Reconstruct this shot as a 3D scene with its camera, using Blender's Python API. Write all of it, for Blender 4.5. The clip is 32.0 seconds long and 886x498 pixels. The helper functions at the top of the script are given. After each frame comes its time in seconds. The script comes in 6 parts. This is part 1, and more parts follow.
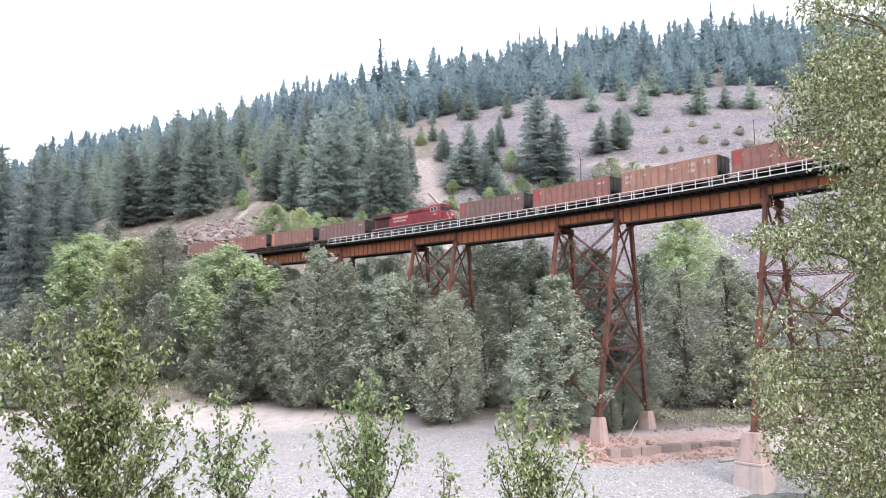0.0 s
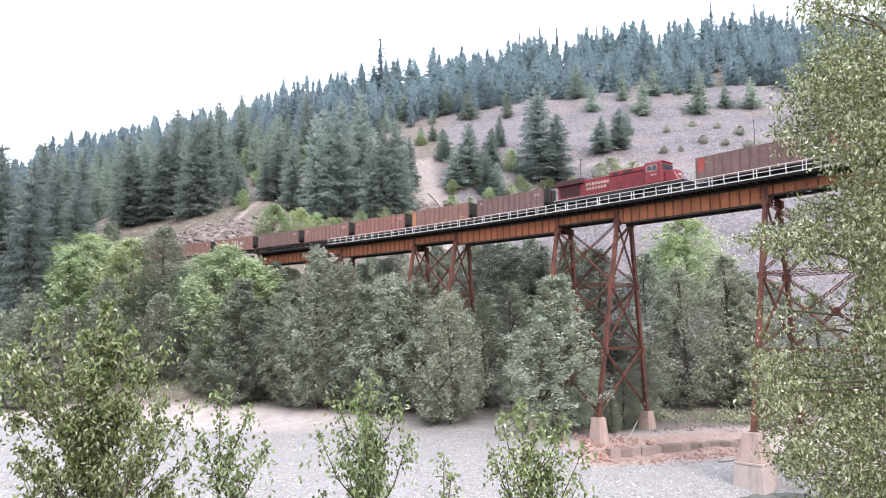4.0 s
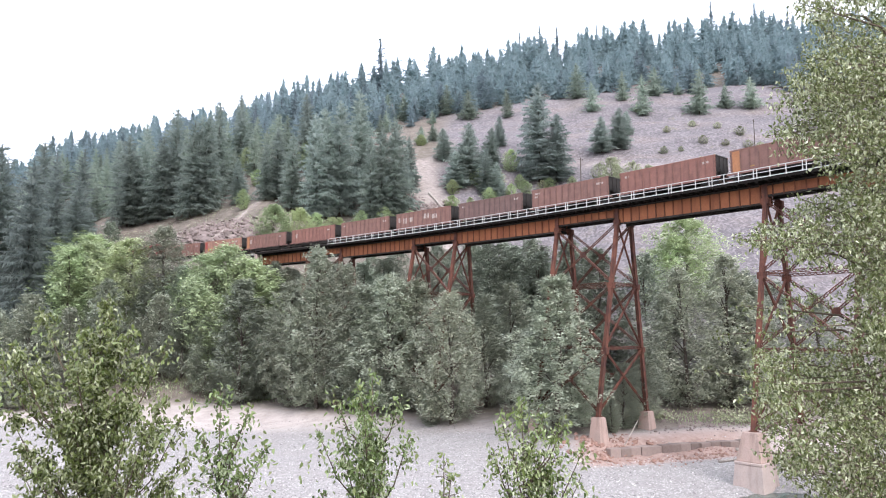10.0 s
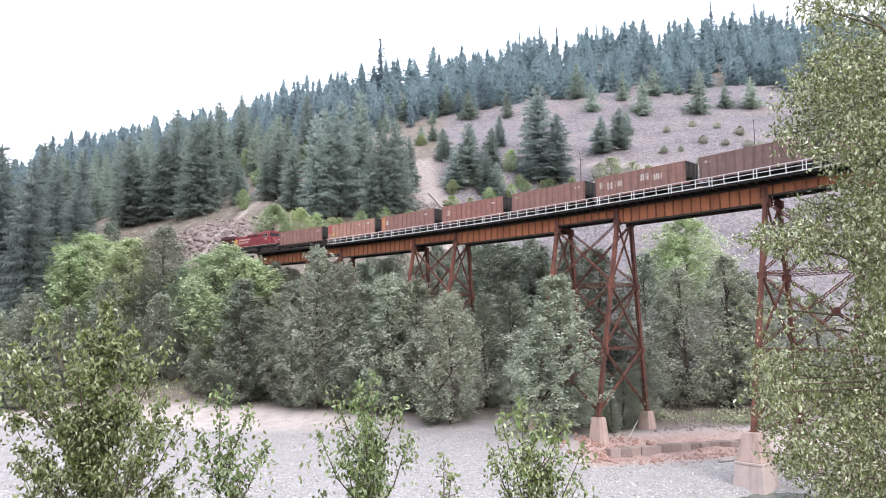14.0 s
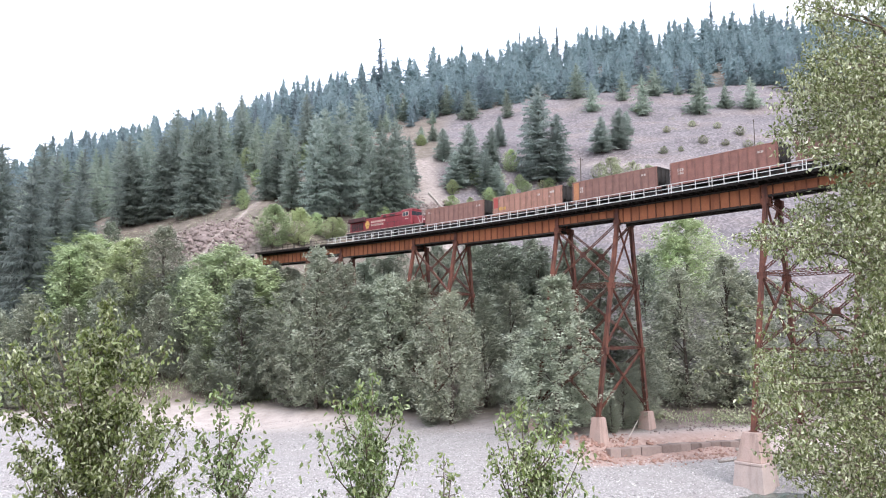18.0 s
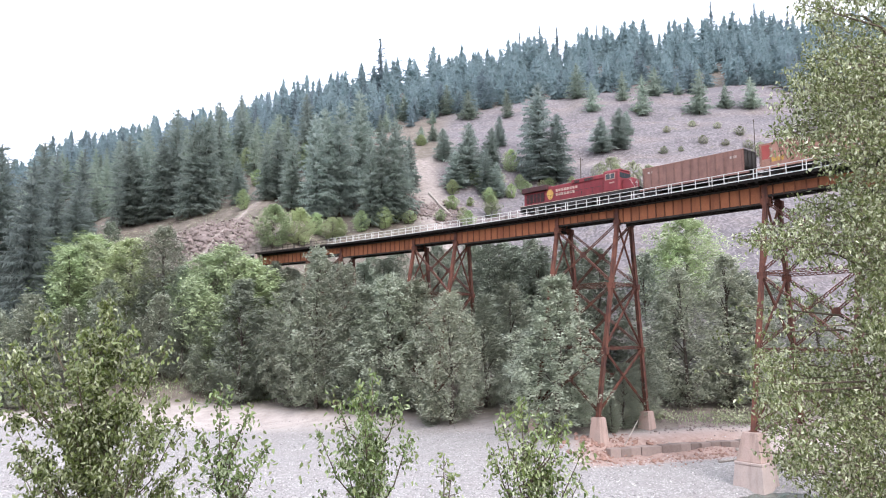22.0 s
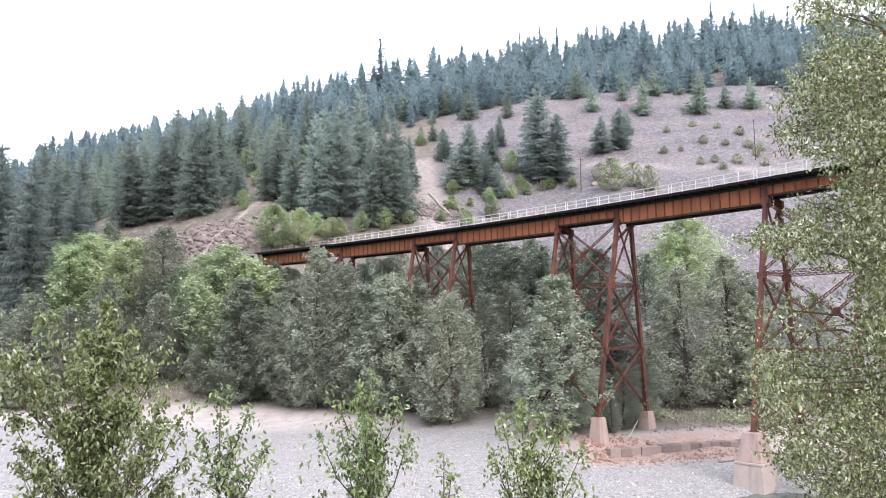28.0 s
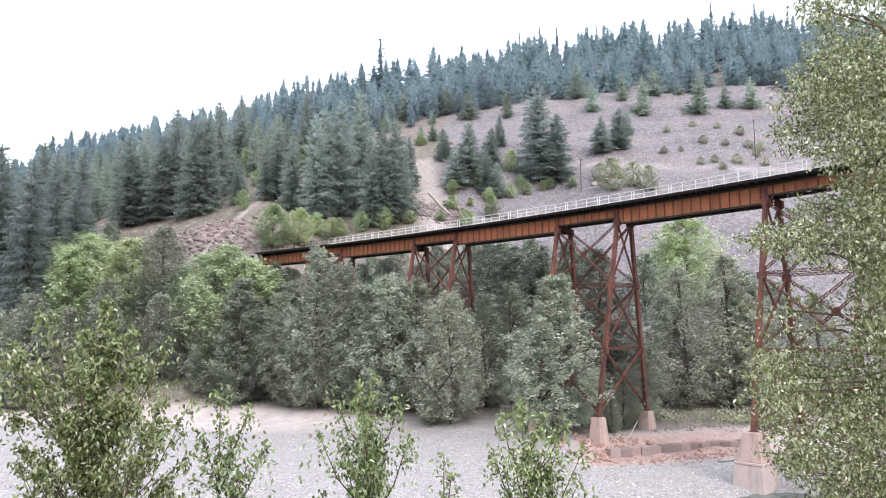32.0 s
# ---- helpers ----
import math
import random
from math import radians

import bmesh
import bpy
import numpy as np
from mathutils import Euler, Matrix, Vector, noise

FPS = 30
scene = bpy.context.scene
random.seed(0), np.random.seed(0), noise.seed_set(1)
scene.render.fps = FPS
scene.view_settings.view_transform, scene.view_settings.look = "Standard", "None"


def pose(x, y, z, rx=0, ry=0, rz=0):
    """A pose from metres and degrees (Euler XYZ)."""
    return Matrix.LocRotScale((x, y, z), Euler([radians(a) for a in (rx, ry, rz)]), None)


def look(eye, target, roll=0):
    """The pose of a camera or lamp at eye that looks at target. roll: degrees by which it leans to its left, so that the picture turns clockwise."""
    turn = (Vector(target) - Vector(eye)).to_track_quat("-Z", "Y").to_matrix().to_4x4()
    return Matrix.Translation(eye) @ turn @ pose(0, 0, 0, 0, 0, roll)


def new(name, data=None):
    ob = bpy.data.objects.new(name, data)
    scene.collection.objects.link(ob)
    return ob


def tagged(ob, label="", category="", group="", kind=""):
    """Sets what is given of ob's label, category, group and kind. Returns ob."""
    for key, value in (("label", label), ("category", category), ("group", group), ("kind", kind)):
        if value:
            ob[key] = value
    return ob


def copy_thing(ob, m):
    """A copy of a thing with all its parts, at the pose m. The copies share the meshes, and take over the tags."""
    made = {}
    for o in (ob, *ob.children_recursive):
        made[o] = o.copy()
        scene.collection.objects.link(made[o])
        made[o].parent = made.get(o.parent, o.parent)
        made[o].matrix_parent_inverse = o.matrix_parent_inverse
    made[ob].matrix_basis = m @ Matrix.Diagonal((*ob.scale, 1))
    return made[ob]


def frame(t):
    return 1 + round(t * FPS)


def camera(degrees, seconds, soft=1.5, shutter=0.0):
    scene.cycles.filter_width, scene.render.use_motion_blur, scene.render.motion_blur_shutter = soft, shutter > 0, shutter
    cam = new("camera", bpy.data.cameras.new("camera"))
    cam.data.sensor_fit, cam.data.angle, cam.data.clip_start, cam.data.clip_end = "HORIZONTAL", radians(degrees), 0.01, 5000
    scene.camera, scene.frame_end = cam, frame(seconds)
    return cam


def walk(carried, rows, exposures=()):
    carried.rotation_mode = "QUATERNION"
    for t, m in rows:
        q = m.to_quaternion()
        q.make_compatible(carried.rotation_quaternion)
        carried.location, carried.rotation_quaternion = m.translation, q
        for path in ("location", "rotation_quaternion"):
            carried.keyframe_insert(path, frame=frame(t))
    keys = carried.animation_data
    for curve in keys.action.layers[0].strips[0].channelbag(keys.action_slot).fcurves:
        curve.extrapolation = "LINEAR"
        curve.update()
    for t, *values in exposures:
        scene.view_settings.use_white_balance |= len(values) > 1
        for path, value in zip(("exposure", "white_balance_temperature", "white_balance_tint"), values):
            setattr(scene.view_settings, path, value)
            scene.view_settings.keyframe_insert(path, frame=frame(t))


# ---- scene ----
# ---------- camera: a tripod on the river bank, it stands still ----------
EYE_Z = 16.2
cam = camera(64.233, 32.0, soft=1.05, shutter=0.5)
walk(cam, [(0.0, pose(0, 0, EYE_Z, 96.672, 0, 0)), (32.0, pose(0, 0, EYE_Z, 96.672, 0, 0))],
     [(0.0, 0.80, 6120, 15), (9.0, 0.79, 6120, 15), (9.7, 0.72, 6120, 15), (32.0, 0.72, 6120, 15)])

# ---------- light: a bright, thin overcast ----------
world = bpy.data.worlds.new("overcast_sky")
scene.world = world
world.use_nodes = True
wn, wl = world.node_tree.nodes, world.node_tree.links
wn.clear()
sky = wn.new("ShaderNodeTexSky")
sky.sky_type, sky.sun_disc = "NISHITA", False
sky.sun_elevation, sky.sun_rotation = radians(39), radians(153)
sky.air_density, sky.dust_density, sky.ozone_density = 1.0, 6.0, 1.0
veil = wn.new("ShaderNodeMix")
veil.data_type = "RGBA"
veil.inputs[0].default_value = 0.72
veil.inputs[7].default_value = (14.5, 15.0, 16.0, 1)
bg = wn.new("ShaderNodeBackground")
bg.inputs[1].default_value = 0.125
out = wn.new("ShaderNodeOutputWorld")
wl.new(sky.outputs[0], veil.inputs[6])
wl.new(veil.outputs[2], bg.inputs[0])
wl.new(bg.outputs[0], out.inputs[0])
sun = new("sun", bpy.data.lights.new("sun", "SUN"))
sun.data.energy, sun.data.angle, sun.data.color = 1.65, radians(25), (1.0, 0.97, 0.93)
sun.matrix_world = look((50, -100, 92), (0, 0, 0))

# ---------- the line: a wide curve over the valley ----------
LINE_X, LINE_Y, LINE_TURN, LINE_BEND = 31.13, 90.0, 0.8738, -0.0021
S_NEAR, S_FAR = -105.0, 340.0
RAIL_Z, DECK_Z = 34.0, 33.6


def line_angle(s):
    return LINE_TURN + LINE_BEND * min(max(s, S_NEAR), S_FAR)


def line_at(s, off=0.0):
    """Plan position at s metres up the line; off metres towards the river bank."""
    c = min(max(s, S_NEAR), S_FAR)
    a = LINE_TURN + LINE_BEND * c
    x = LINE_X - (math.sin(a) - math.sin(LINE_TURN)) / LINE_BEND
    y = LINE_Y - (math.cos(a) - math.cos(LINE_TURN)) / LINE_BEND
    x, y = x - (s - c) * math.cos(a), y + (s - c) * math.sin(a)
    return x - off * math.sin(a), y - off * math.cos(a)


def line_pt(s, off, z):
    x, y = line_at(s, off)
    return Vector((x, y, z))


# ---------- materials ----------
def mat_base(name, rough=0.8, metal=0.0):
    m = bpy.data.materials.new(name)
    m.use_nodes = True
    nt = m.node_tree
    b = nt.nodes["Principled BSDF"]
    b.inputs["Roughness"].default_value, b.inputs["Metallic"].default_value = rough, metal
    return m, nt, b


def coords(nt, kind="Object"):
    return nt.nodes.new("ShaderNodeTexCoord").outputs[kind]


def world_pos(nt):
    return nt.nodes.new("ShaderNodeNewGeometry").outputs["Position"]


def tex(nt, vec, scale, detail=4, rough=0.6, stretch=None):
    n = nt.nodes.new("ShaderNodeTexNoise")
    n.inputs["Scale"].default_value, n.inputs["Detail"].default_value, n.inputs["Roughness"].default_value = scale, detail, rough
    if stretch:
        mp = nt.nodes.new("ShaderNodeMapping")
        mp.inputs["Scale"].default_value = stretch
        nt.links.new(vec, mp.inputs[0])
        vec = mp.outputs[0]
    nt.links.new(vec, n.inputs["Vector"])
    return n.outputs["Fac"]


def cells(nt, vec, scale, feature="F1"):
    n = nt.nodes.new("ShaderNodeTexVoronoi")
    n.feature = feature
    n.inputs["Scale"].default_value = scale
    nt.links.new(vec, n.inputs["Vector"])
    return n


def ramp(nt, fac, stops):
    n = nt.nodes.new("ShaderNodeValToRGB")
    e = n.color_ramp.elements
    while len(e) < len(stops):
        e.new(0.5)
    for el, (p, c) in zip(e, stops):
        el.position, el.color = p, (*c, 1)
    nt.links.new(fac, n.inputs[0])
    return n.outputs[0]


def band(nt, fac, lo, hi):
    n = nt.nodes.new("ShaderNodeMapRange")
    n.inputs[1].default_value, n.inputs[2].default_value = lo, hi
    nt.links.new(fac, n.inputs[0])
    return n.outputs[0]


def mix(nt, fac, a, b, blend="MIX"):
    n = nt.nodes.new("ShaderNodeMix")
    n.data_type, n.blend_type = "RGBA", blend
    for sock, v in ((n.inputs[0], fac), (n.inputs[6], a), (n.inputs[7], b)):
        if isinstance(v, (int, float)):
            sock.default_value = v
        elif isinstance(v, tuple):
            sock.default_value = (*v, 1)
        else:
            nt.links.new(v, sock)
    return n.outputs[2]


def times(nt, a, b):
    n = nt.nodes.new("ShaderNodeMath")
    n.operation = "MULTIPLY"
    for sock, v in ((n.inputs[0], a), (n.inputs[1], b)):
        if isinstance(v, (int, float)):
            sock.default_value = v
        else:
            nt.links.new(v, sock)
    return n.outputs[0]


def bump(nt, b, height, strength=0.4, dist=0.05):
    n = nt.nodes.new("ShaderNodeBump")
    n.inputs["Strength"].default_value, n.inputs["Distance"].default_value = strength, dist
    nt.links.new(height, n.inputs["Height"])
    nt.links.new(n.outputs[0], b.inputs["Normal"])


def weathered(name, c1, c2, stain, rough=0.75, metal=0.0, scale=0.7, streak=True, bumpy=0.25, stain_at=(0.52, 0.72), vary=0.0, shine=0.25):
    """Paint, rust, wood or concrete: two tones, fine grain and stains that run downwards."""
    m, nt, b = mat_base(name, rough, metal)
    b.inputs["Specular IOR Level"].default_value = shine
    p = coords(nt)
    col = mix(nt, band(nt, tex(nt, p, scale, 5), 0.35, 0.65), c1, c2)
    col = mix(nt, times(nt, band(nt, tex(nt, p, scale * 14, 3), 0.4, 0.7), 0.35), col, stain)
    s = tex(nt, p, scale * 2.2, 4, 0.6, (1.0, 1.0, 0.12) if streak else None)
    col = mix(nt, times(nt, band(nt, s, *stain_at), 0.75), col, stain)
    if vary:
        info = nt.nodes.new("ShaderNodeObjectInfo")
        col = mix(nt, vary, col, ramp(nt, info.outputs["Random"], [(0, stain), (0.5, c1), (1, tuple(v * 1.35 for v in c2))]))
    nt.links.new(col, b.inputs["Base Color"])
    bump(nt, b, tex(nt, p, scale * 20, 4), bumpy, 0.02)
    return m


def foliage(name, dark, mid, light, gloss=0.5, thin=0.3, patch=0.35, vary=(0.78, 1.3), tufts=0.0):
    """Leaves: tone by leaf and by patch; light passes through."""
    m, nt, b = mat_base(name, gloss)
    geo = nt.nodes.new("ShaderNodeNewGeometry")
    info = nt.nodes.new("ShaderNodeObjectInfo")
    col = ramp(nt, geo.outputs["Random Per Island"], [(0.0, dark), (0.5, mid), (1.0, light)])
    wide = band(nt, tex(nt, geo.outputs["Position"], patch, 3), 0.35, 0.65)
    col = mix(nt, times(nt, wide, 0.45), col, mid)
    if tufts:
        tone = nt.nodes.new("ShaderNodeAttribute")
        tone.attribute_name = "tone"
        col = mix(nt, tufts, col, ramp(nt, tone.outputs["Fac"], [(0.0, tuple(v * 0.95 for v in dark)), (0.5, tuple(v * 1.1 for v in mid)), (1.0, tuple(v * 1.2 for v in light))]))
    hsv = nt.nodes.new("ShaderNodeHueSaturation")
    nt.links.new(col, hsv.inputs["Color"])
    nt.links.new(ramp(nt, info.outputs["Random"], [(0, (vary[0],) * 3), (1, (vary[1],) * 3)]), hsv.inputs["Value"])
    odd = nt.nodes.new("ShaderNodeMath")
    odd.operation = "FRACT"
    nt.links.new(times(nt, info.outputs["Random"], 7.0), odd.inputs[0])
    nt.links.new(ramp(nt, odd.outputs[0], [(0, (0.478,) * 3), (1, (0.512,) * 3)]), hsv.inputs["Hue"])
    nt.links.new(hsv.outputs[0], b.inputs["Base Color"])
    tr = nt.nodes.new("ShaderNodeBsdfTranslucent")
    nt.links.new(hsv.outputs[0], tr.inputs[0])
    mx = nt.nodes.new("ShaderNodeMixShader")
    mx.inputs[0].default_value = thin
    nt.links.new(b.outputs[0], mx.inputs[1])
    nt.links.new(tr.outputs[0], mx.inputs[2])
    nt.links.new(mx.outputs[0], nt.nodes["Material Output"].inputs[0])
    return m


M_RUST = weathered("rust_red_girder_steel", (0.36, 0.14, 0.062), (0.27, 0.095, 0.046), (0.12, 0.045, 0.028), 0.8, scale=0.5, stain_at=(0.5, 0.75), vary=0.3)
M_RUST2 = weathered("rust_red_tower_steel", (0.18, 0.07, 0.045), (0.088, 0.037, 0.028), (0.045, 0.024, 0.02), 0.8, scale=0.8, stain_at=(0.46, 0.68))
# dark steel; on the girders its tone also holds the shade under the deck
M_DARKSTEEL = weathered("dark_steel_soot_and_shade", (0.03, 0.026, 0.024), (0.05, 0.04, 0.034), (0.015, 0.013, 0.012), 0.7)
M_WHITE = weathered("white_galvanised_railing", (0.64, 0.64, 0.62), (0.52, 0.52, 0.5), (0.3, 0.28, 0.25), 0.6, 0.0, 2.0, stain_at=(0.6, 0.8))
M_TIE = weathered("creosoted_timber", (0.014, 0.012, 0.011), (0.024, 0.02, 0.018), (0.008, 0.007, 0.006), 0.95, scale=1.5, shine=0.08)
M_RAIL = weathered("worn_rail_steel", (0.12, 0.085, 0.065), (0.16, 0.12, 0.1), (0.06, 0.04, 0.03), 0.45, 0.7, 3)
M_CONC = weathered("pinkish_concrete", (0.43, 0.31, 0.265), (0.36, 0.28, 0.245), (0.2, 0.14, 0.115), 0.9, scale=0.6, bumpy=0.4)
M_CONC2 = weathered("pale_concrete", (0.46, 0.37, 0.33), (0.38, 0.32, 0.29), (0.22, 0.16, 0.14), 0.9, scale=0.6, bumpy=0.4)
M_BARK = weathered("grey_bark", (0.11, 0.09, 0.075), (0.075, 0.06, 0.05), (0.04, 0.032, 0.028), 0.95, scale=3, bumpy=0.8)


# ---------- mesh helpers ----------
def quadbox(bm, m, sx, sy, sz, taper=1.0):
    """A box centred at m, with its top scaled by taper."""
    vs = []
    for z in (-0.5, 0.5):
        k = taper if z > 0 else 1.0
        for x, y in ((-0.5, -0.5), (0.5, -0.5), (0.5, 0.5), (-0.5, 0.5)):
            vs.append(bm.verts.new(m @ Vector((x * sx * k, y * sy * k, z * sz))))
    for f in ((3, 2, 1, 0), (4, 5, 6, 7), (0, 1, 5, 4), (1, 2, 6, 5), (2, 3, 7, 6), (3, 0, 4, 7)):
        bm.faces.new([vs[i] for i in f])
    return vs


def box(bm, x0, x1, y0, y1, z0, z1, taper=1.0):
    quadbox(bm, Matrix.Translation(((x0 + x1) / 2, (y0 + y1) / 2, (z0 + z1) / 2)), x1 - x0, y1 - y0, z1 - z0, taper)


def bar(bm, p, q, w, d, up=(0, 0, 1)):
    """A straight bar from p to q, w wide across, d deep along up."""
    p, q = Vector(p), Vector(q)
    z = (q - p).normalized()
    x = z.cross(Vector(up))
    if x.length < 1e-4:
        x = z.cross(Vector((1, 0, 0)))
    x.normalize()
    y = x.cross(z)
    m = Matrix((x, y, z)).transposed().to_4x4()
    m.translation = (p + q) / 2
    quadbox(bm, m, w, d, (q - p).length)


def tube(bm, pts, radii, n=7, cap=True):
    """A round bar through pts with a radius at each."""
    rings = []
    for i, p in enumerate(pts):
        d = (pts[min(i + 1, len(pts) - 1)] - pts[max(i - 1, 0)]).normalized()
        a = d.cross(Vector((0.31, 0.17, 0.93)))
        if a.length < 1e-3:
            a = d.cross(Vector((1, 0, 0)))
        a.normalize()
        b = d.cross(a)
        rings.append([bm.verts.new(p + (a * math.cos(t) + b * math.sin(t)) * radii[i])
                      for t in (2 * math.pi * k / n for k in range(n))])
    for r0, r1 in zip(rings, rings[1:]):
        for k in range(n):
            bm.faces.new((r0[k], r0[(k + 1) % n], r1[(k + 1) % n], r1[k]))
    if cap:
        bm.faces.new(rings[0][::-1])
        bm.faces.new(rings[-1])


def mesh_of(name, bm, material, smooth=False):
    me = bpy.data.meshes.new(name)
    bm.to_mesh(me)
    bm.free()
    me.materials.append(material)
    if smooth:
        for p in me.polygons:
            p.use_smooth = True
    return me


def part(name, bm, material, parent, label="", kind="", smooth=False):
    me = bm if isinstance(bm, bpy.types.Mesh) else mesh_of(name, bm, material, smooth)
    ob = new(name, me)
    ob.parent = parent
    return tagged(ob, label, "", "", kind)


def thing(name, label, category, group="", kind="", at=None):
    ob = new(name)
    ob.empty_display_size = 0.2
    if at is not None:
        ob.matrix_basis = at
    return tagged(ob, label, category, group, kind)


def bevel(bm, w, seg=1):
    bmesh.ops.bevel(bm, geom=bm.edges[:], offset=w, segments=seg, affect="EDGES", clamp_overlap=True)


# ---------- ground ----------
# profiles of the ground along sight lines from the camera: (u = x / y): pairs of (y, z)
PROFILES = [
    (-0.95, ((76, 0), (138, 1.5), (175, 14), (230, 32), (262, 36), (330, 72), (500, 95))),
    (-0.628, ((76, 0), (138, 1.5), (165, 12), (205, 32), (228, 36), (330, 84), (500, 95))),
    (-0.468, ((76, 0), (138, 1.5), (160, 15), (188, 33), (212, 44), (340, 102), (500, 110))),
    (-0.355, ((76, 0), (125, 0.8), (138, 2.4), (150, 12), (168, 33), (184, 37), (350, 113), (500, 120))),
    (-0.255, ((76, 0), (122, 0.8), (133, 2.8), (140, 3.4), (148, 8), (158, 27), (174, 37), (360, 126), (520, 135))),
    (-0.147, ((76, 0), (113, 0.6), (124, 3.1), (132, 3.7), (145, 6.4), (165, 24), (185, 40), (370, 138), (540, 150))),
    (-0.035, ((76, 0), (110, 0.5), (121, 3.1), (128, 3.7), (140, 5), (160, 20), (185, 40), (240, 77), (380, 150), (560, 160))),
    (0.14, ((76, 0), (88, 0.4), (96, 2.3), (107, 3.0), (120, 3.4), (135, 4.4), (150, 12), (175, 32), (218, 62), (290, 112), (400, 167), (600, 179))),
    (0.173, ((76, 0), (87, 0.5), (92, 2.4), (105, 3.0), (120, 3.4), (135, 4.4), (150, 12), (175, 32), (218, 62), (290, 112), (400, 168), (600, 180))),
    (0.2, ((76, 0), (88.0, 0.5), (91.0, 2.6), (130, 4.5), (150, 14), (170, 31), (218, 64), (292, 114), (400, 172), (600, 185))),
    (0.23, ((76, 0), (90.0, 0.5), (92.6, 2.4), (130, 5), (168, 34), (218, 66), (295, 117), (402, 176), (600, 190))),
    (0.28, ((76, 0), (91.8, 0.5), (94.4, 2.3), (108, 4), (130, 6), (168, 34), (218, 66), (295, 117), (402, 178), (600, 192))),
    (0.333, ((76, 0), (93.8, 0.5), (96.4, 2.3), (108, 4), (130, 7), (168, 34), (218, 67), (295, 117), (402, 180), (600, 195))),
    (0.42, ((76, 0), (97.2, 0.5), (99.8, 2.3), (112, 4), (130, 8), (166, 34), (216, 68), (292, 118), (400, 184), (600, 198))),
    (0.9, ((76, 0), (96, 0.75), (99, 2.2), (112, 4), (130, 8), (165, 34), (215, 68), (290, 118), (400, 188), (600, 205))),
]


def smooth01(t):
    t = min(max(t, 0.0), 1.0)
    return t * t * (3 - 2 * t)


def profile_z(rows, y):
    if y <= rows[0][0]:
        return rows[0][1]
    for (y0, z0), (y1, z1) in zip(rows, rows[1:]):
        if y <= y1:
            return z0 + (z1 - z0) * (y - y0) / (y1 - y0)
    return rows[-1][1] + (y - rows[-1][0]) * 0.02


BED = [(line_at(s), s) for s in range(-600, 700, 6) if s > 103 or s < -77]


def ground(x, y, rough=True):
    """Height of the land at x, y."""
    r = math.hypot(x, y)
    a = math.atan2(x, y)
    c = max(min(a, 0.733), -0.733)
    ye = r * math.cos(c)
    u = math.tan(c)
    for (u0, p0), (u1, p1) in zip(PROFILES, PROFILES[1:]):
        if u <= u1 or p1 is PROFILES[-1][1]:
            k = min(max((u - u0) / (u1 - u0), 0), 1)
            break
    z = profile_z(p0, ye) * (1 - k) + profile_z(p1, ye) * k
    if rough:
        big = smooth01((ye - 120) / 60)
        z += big * (noise.noise((x * 0.03, y * 0.03, 0)) * 3.0 + noise.noise((x * 0.11, y * 0.11, 5)) * 1.1)
        z += noise.noise((x * 0.07, y * 0.07, 9)) * 0.25 + noise.noise((x * 0.4, y * 0.4, 3)) * 0.06
    # the channel, deeper towards the camera
    if ye < 76:
        edge = 74.0 + (60 if u > 0.35 else 25) * (min(max(u, -0.3), 0.46) - 0.37) + noise.noise((x * 0.2, y * 0.2, 4)) * 0.8
        z -= min(1.6, max(0.0, edge - ye) * 0.16) if ye > 40 else 1.6
    # the bank on which the camera stands
    top = 14.6
    fall = 14.6 - max(0.0, r - 3.0) * 0.5
    turn = smooth01((abs(a) - 1.0) / 0.7)
    bank = fall * (1 - turn) + (top + noise.noise((x * 0.02, y * 0.02, 2)) * 1.5 + max(0, r - 40) * 0.15) * turn
    if turn > 0 or r < 60:
        z = max(z, bank) if turn < 1 else bank
    # the bench that carries the line on both sides of the bridge
    best = 1e9
    if r > 20:
        for (bx, by), s in BED:
            d = (bx - x) ** 2 + (by - y) ** 2
            if d < best:
                best = d
    best = math.sqrt(best)
    if best < 30:
        flat = 33.25
        k = smooth01((best - 4.6) / (11 if z > flat else 9 if x < 0 else 22))
        z = flat * (1 - k) + z * k
    return z


def from_chute(x, y):
    """Distance from the pale chute that runs down the rock cutting."""
    best = 99.0
    for (ax, ay), (bx, by) in (((-66.5, 187), (-59, 198)), ((-59, 198), (-55.5, 212))):
        k = min(1, max(0, ((x - ax) * (bx - ax) + (y - ay) * (by - ay)) / ((bx - ax) ** 2 + (by - ay) ** 2)))
        best = min(best, math.hypot(x - ax - k * (bx - ax), y - ay - k * (by - ay)))
    return best


